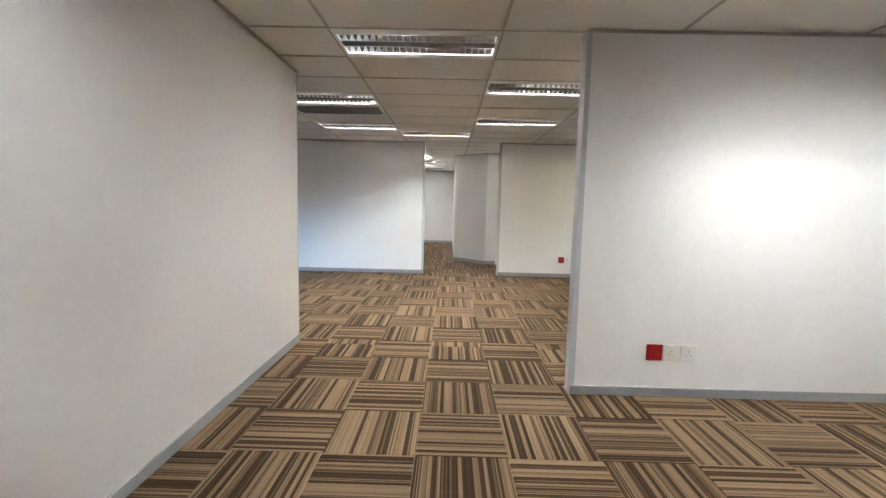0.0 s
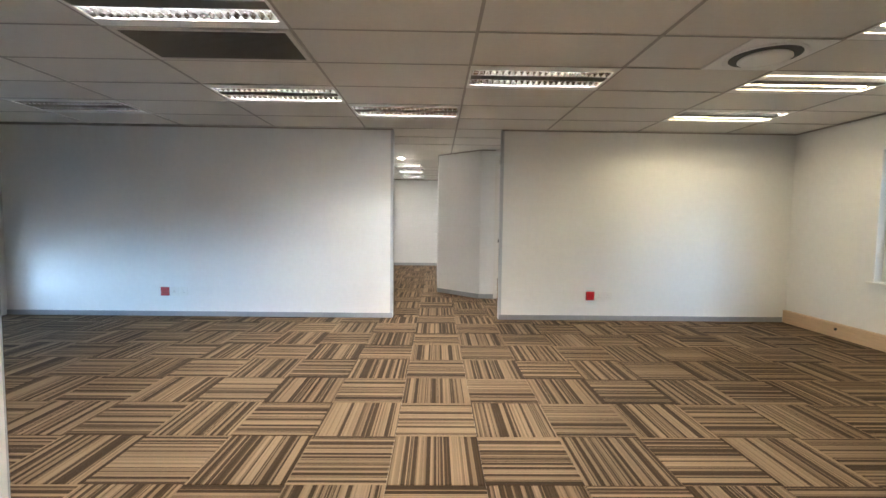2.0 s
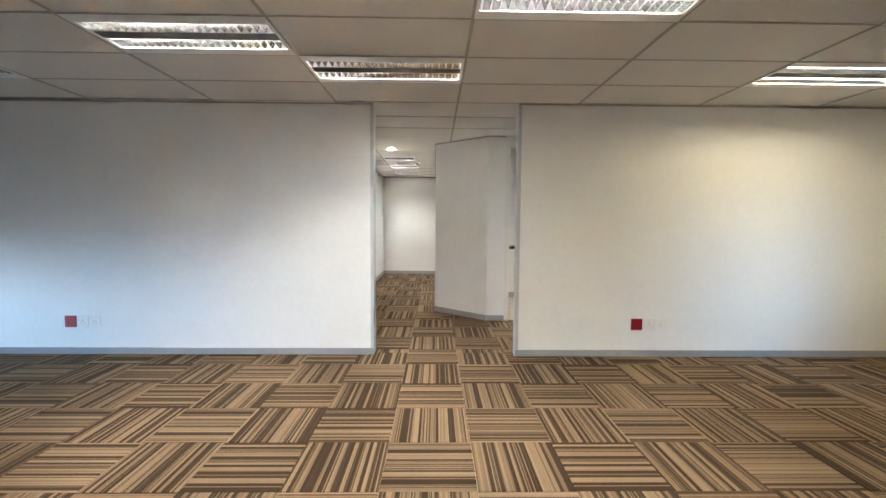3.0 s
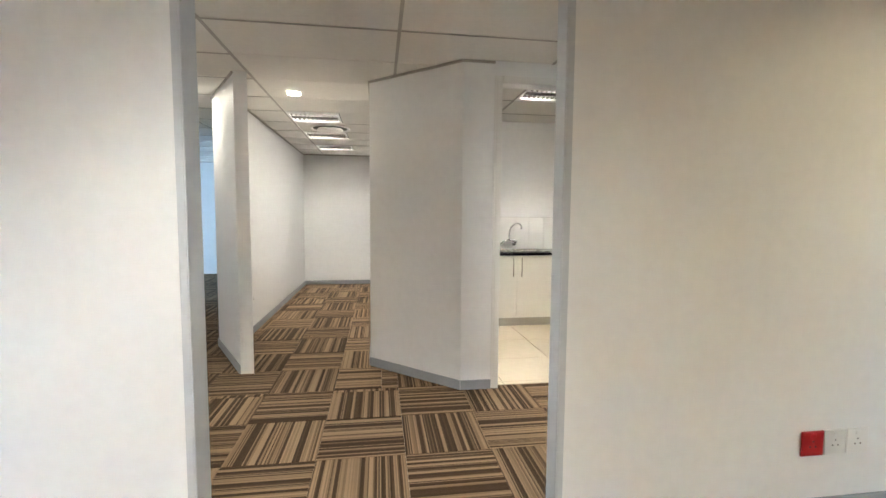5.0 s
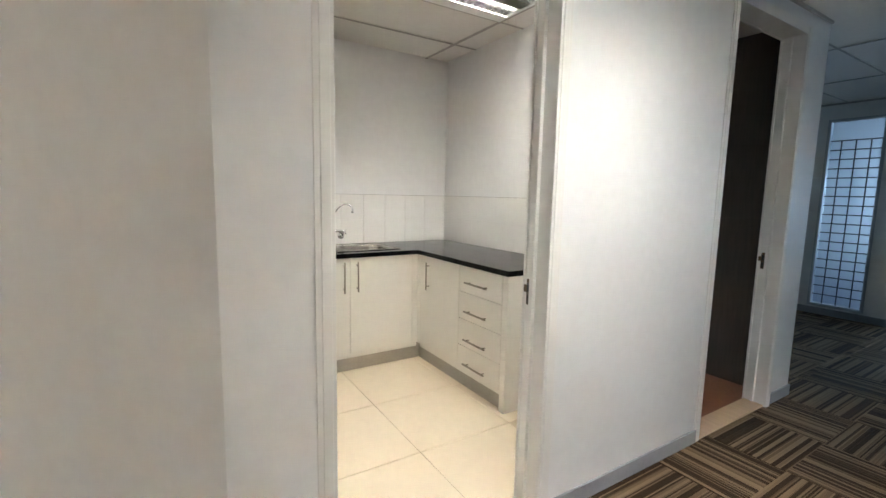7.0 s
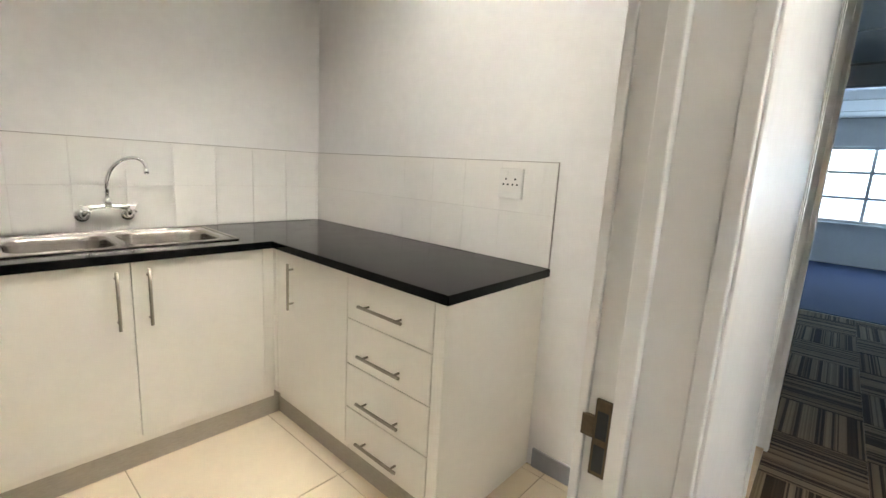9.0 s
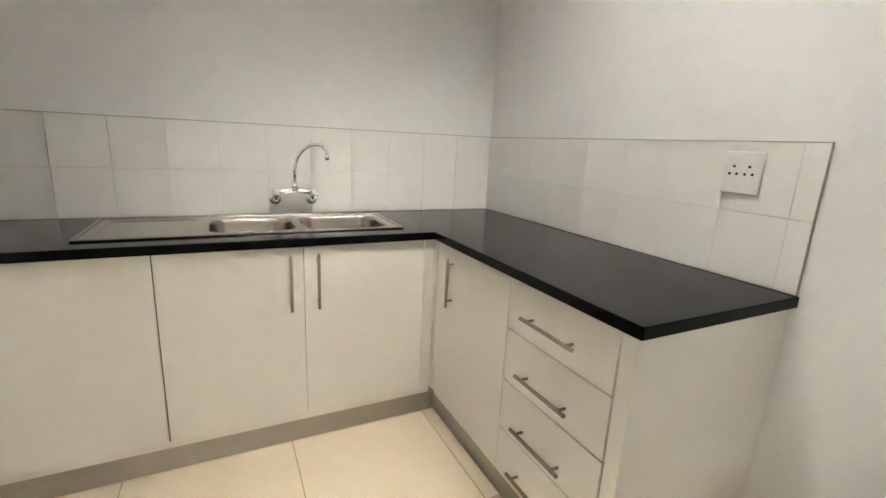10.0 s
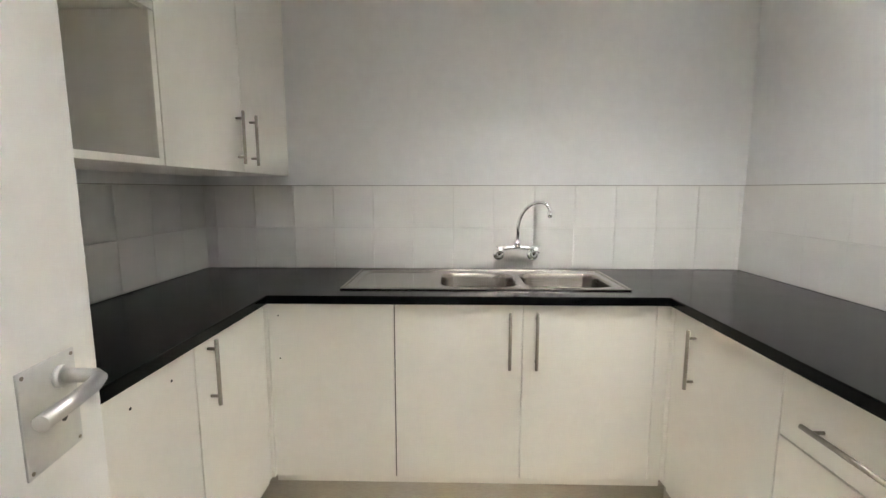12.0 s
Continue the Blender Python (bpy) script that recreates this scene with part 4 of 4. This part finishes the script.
# glazed panel on the west side, brick wall outside it
g = holder("window_7", -2.39, 0, 0)
structure(g, "tall glazed panel in a grey metal frame")
boxes("frame", [(-0.03, 0.066, 12.35, 12.40, 0.06, 2.25), (-0.03, 0.066, 13.25, 13.30, 0.06, 2.25), (-0.03, 0.066, 12.40, 13.25, 0.06, 0.11), (-0.03, 0.066, 12.40, 13.25, 2.20, 2.25)], TRIM, g, 0.003)
p = boxes("pane", [(-0.003, 0.003, 12.39, 13.26, 0.10, 2.21)], PANE, g)
p.visible_shadow = False

# ---- outside ----
structure(boxes("ground", [(-600, 600, -600, 600, -0.4, -0.06)], PAVING), "pale concrete paving outside the building")
bw = structure(boxes("wall_outside_brick", [(-4.3, -4.2, 9.9, 14.9, -0.06, 2.6)], MORTAR), "white painted brick wall outside the glass")

# ---- floors and pieces ----
fl = structure(boxes("floor", [(-5.4, 5.1, 5.22, 9.66, -0.06, -0.006), (-1.25, 5.1, -2.1, 5.22, -0.06, -0.006), (-2.4, 7.72, 9.66, 11.21, -0.06, -0.006), (-2.4, 0.5, 11.21, 15.05, -0.06, -0.006), (-6.8, 0.5, 15.05, 18.5, -0.06, -0.006), (4.5, 7.72, 11.21, 13.6, -0.06, -0.006), (0.5, 1.09, 11.21, 11.8, -0.06, -0.006)], FGROUT), "striped brown carpet tiles laid chequerwise")
structure(boxes("floor_far_room", [(7.72, 12.0, 7.6, 13.5, -0.06, 0.0)], NAVY), "dark blue carpet of the far room")
kf = structure(boxes("floor_kitchen", [(1.09, 3.37, 11.21, 11.8, -0.06, -0.002), (0.5, 3.37, 11.8, 13.7, -0.06, -0.002)], FGROUT), "cream floor tiles of the kitchen")


def tile_mesh(name, w, d, h, m, chamfer=0.002):
    bm = bmesh.new()
    c = chamfer
    lo = [bm.verts.new(p) for p in ((-w / 2, -d / 2, 0), (w / 2, -d / 2, 0), (w / 2, d / 2, 0), (-w / 2, d / 2, 0))]
    mid = [bm.verts.new((v.co.x, v.co.y, h - c)) for v in lo]
    hi = [bm.verts.new((v.co.x - math.copysign(c, v.co.x), v.co.y - math.copysign(c, v.co.y), h)) for v in lo]
    for a, b in ((lo, mid), (mid, hi)):
        for k in range(4):
            bm.faces.new((a[k], a[(k + 1) % 4], b[(k + 1) % 4], b[k]))
    bm.faces.new(hi)
    me = bpy.data.meshes.new(name)
    bm.to_mesh(me)
    bm.free()
    me.materials.append(m)
    return me


def piece(name, me, parent, m):
    ob = new(name, me)
    ob.parent = parent
    ob.matrix_basis = m
    return ob


# kitchen floor tiles
FP = 0.604
fx, fy = [2.02 + FP * k for k in range(-3, 4)], [11.212] + [11.83 + FP * k for k in range(-1, 4)]
for a in fx:
    for c in fy:
        x0, x1, y0, y1 = max(a, 0.52), min(a + FP, 3.27), max(c, 11.212), min(c + FP, 13.61) if c != 11.212 else 11.268
        y0 = 11.270 if y0 < 11.27 and c != 11.212 else y0
        x0 = max(x0, 1.10) if y0 < 11.78 else x0
        if x1 - x0 > 0.03 and y1 - y0 > 0.03:
            if y0 < 11.25:
                y0 = 11.214
                x0, x1 = max(x0, 1.372), min(x1, 2.162)
            piece("floor_tile", tile_mesh("floor_tile", x1 - x0 - 0.004, y1 - y0 - 0.004, 0.004, FTILE, 0.001), kf, Matrix.Translation(((x0 + x1) / 2, (y0 + y1) / 2, -0.002)))

# kitchen wall tiles
TP, TZ = 0.205, [0.902, 1.113, 1.325]
for nm, fixed, lo, hi, start, turn in (("n", 13.62, 0.516, 3.275, 2.017, 0), ("e", 3.275, 11.915, 13.614, 13.614, -90), ("w", 0.516, 11.905, 13.614, 13.614, 90)):
    k0 = math.floor((lo - start) / TP) - 1
    par = structure(boxes("wall_tiling", [(lo, hi, 13.6165, 13.6195, 0.9, 1.3245)] if nm == "n" else ([(3.2715, 3.2745, lo, hi, 0.9, 1.3245)] if nm == "e" else [(0.5165, 0.5195, lo, hi, 0.9, 1.3245)]), GROUT), "two rows of square cream wall tiles")
    # thin grey strips drawn as the shadow line along the tiling's edges
    cap = [(lo, hi, 13.609, 13.6195, 1.3255, 1.3285)] if nm == "n" else ([(3.264, 3.2745, lo, hi, 1.3255, 1.3285), (3.266, 3.2745, lo - 0.003, lo - 0.001, 0.9, 1.3285)] if nm == "e" else [(0.5165, 0.527, lo, hi, 1.3255, 1.3285)])
    boxes("tile_edge_shade", cap, TBAR, par)
    for k in range(k0, k0 + 17):
        a, b = max(lo, start + TP * k), min(hi, start + TP * (k + 1))
        if b - a < 0.02:
            continue
        for z0, z1 in zip(TZ, TZ[1:]):
            me = tile_mesh("wall_tile", b - a - (0.0016 if nm == "n" else 0.0006), z1 - z0 - 0.0022, 0.006, TILE, 0.0002 if nm == "e" else 0.0008)
            c, zc = (a + b) / 2, (z0 + z1) / 2
            if nm == "n":
                m = pose(c, 13.6165, zc, 90, 0, 0)
            elif nm == "e":
                m = pose(3.2715, c, zc, 90, 0, -90)
            else:
                m = pose(0.5195, c, zc, 90, 0, 90)
            piece("wall_tile", me, par, m)

# bricks outside the glass
bk = tile_mesh("brick", 0.215, 0.068, 0.012, BRICK, 0.003)
for r in range(30):
    for k in range(9):
        y = 12.0 + 0.225 * k + (0.1125 if r % 2 else 0)
        piece("brick", bk, bw, pose(-4.2, y, 0.02 + 0.078 * r, 90, 0, 90))

# carpet tiles: stripes run along y on one colour of the chequer and along x on the other
CP, CX, CY = 0.4908, 0.088, 6.350


def carpet_piece(bm, uvl, x0, x1, y0, y1, along_y, shift, ox=0.0, oy=0.0, base=0.0):
    c, h = 0.0025, base + 0.006
    quads = []
    lo = [(x0, y0, base), (x1, y0, base), (x1, y1, base), (x0, y1, base)]
    md = [(x, y, h - 0.0015) for x, y, z in lo]
    hi = [(x0 + c, y0 + c, h), (x1 - c, y0 + c, h), (x1 - c, y1 - c, h), (x0 + c, y1 - c, h)]
    rows_ = [[bm.verts.new(p) for p in r] for r in (lo, md, hi)]
    fs = [bm.faces.new((a[k], a[(k + 1) % 4], b[(k + 1) % 4], b[k])) for a, b in zip(rows_, rows_[1:]) for k in range(4)]
    fs.append(bm.faces.new(rows_[2]))
    for f in fs:
        for lp in f.loops:
            p = lp.vert.co
            u, v = (p.x - ox, p.y - oy) if along_y else (p.y - oy, p.x - ox)
            lp[uvl].uv = (u + shift, v + shift * 3.1)


variants = []
for k in range(24):
    bm = bmesh.new()
    uvl = bm.loops.layers.uv.new("stripes")
    g = 0.0008
    carpet_piece(bm, uvl, -CP / 2 + g, CP / 2 - g, -CP / 2 + g, CP / 2 - g, True, 5.0 + 1.37 * k)
    me = bpy.data.meshes.new("carpet_tile")
    bm.to_mesh(me)
    bm.free()
    me.materials.append(CARPET)
    variants.append(me)

AREAS = [(-5.3, 5.0, 5.22, 9.66), (-1.2, 5.0, -2.05, 5.22), (-2.38, 7.66, 9.66, 11.21), (-2.38, 0.45, 11.21, 15.05), (-6.7, 0.45, 15.05, 18.4), (4.5, 7.66, 11.21, 13.55), (0.45, 1.08, 11.21, 11.79)]
rest, ruv = bmesh.new(), None
ruv = rest.loops.layers.uv.new("stripes")
count = 0
for i in range(-15, 17):
    for j in range(-19, 26):
        x0, y0 = CX + CP * i, CY + CP * j
        x1, y1 = x0 + CP, y0 + CP
        xc, yc = x0 + CP / 2, y0 + CP / 2
        even = (i + j) % 2 != 0
        inside = [a for a in AREAS if x1 > a[0] and x0 < a[1] and y1 > a[2] and y0 < a[3]]
        if not inside:
            continue
        near = -1.2 < xc < 3.0 and 2.4 < yc < 11.0 or -2.2 < xc < 0.6 and 8.0 < yc < 14.2
        whole = any(x0 >= a[0] and x1 <= a[1] and y0 >= a[2] and y1 <= a[3] for a in inside)
        if near and whole and count < 300:
            count += 1
            rot = (0 if even else 90) + random.choice((0, 180))
            piece("carpet_tile", random.choice(variants), fl, pose(xc, yc, -0.006 + 0.0012 * random.random(), 0, 0, rot))
        else:
            for a in inside:
                p0, p1, q0, q1 = max(x0, a[0]), min(x1, a[1]), max(y0, a[2]), min(y1, a[3])
                if p1 - p0 > 0.02 and q1 - q0 > 0.02:
                    carpet_piece(rest, ruv, p0 + 0.0008, p1 - 0.0008, q0 + 0.0008, q1 - 0.0008, even, 5.0 + random.random() * 40, x0, y0, -0.006)
ro = mesh_object("carpet_tiles", rest, CARPET, fl)
tagged(ro, "striped brown carpet tiles laid chequerwise", kind="stuff")
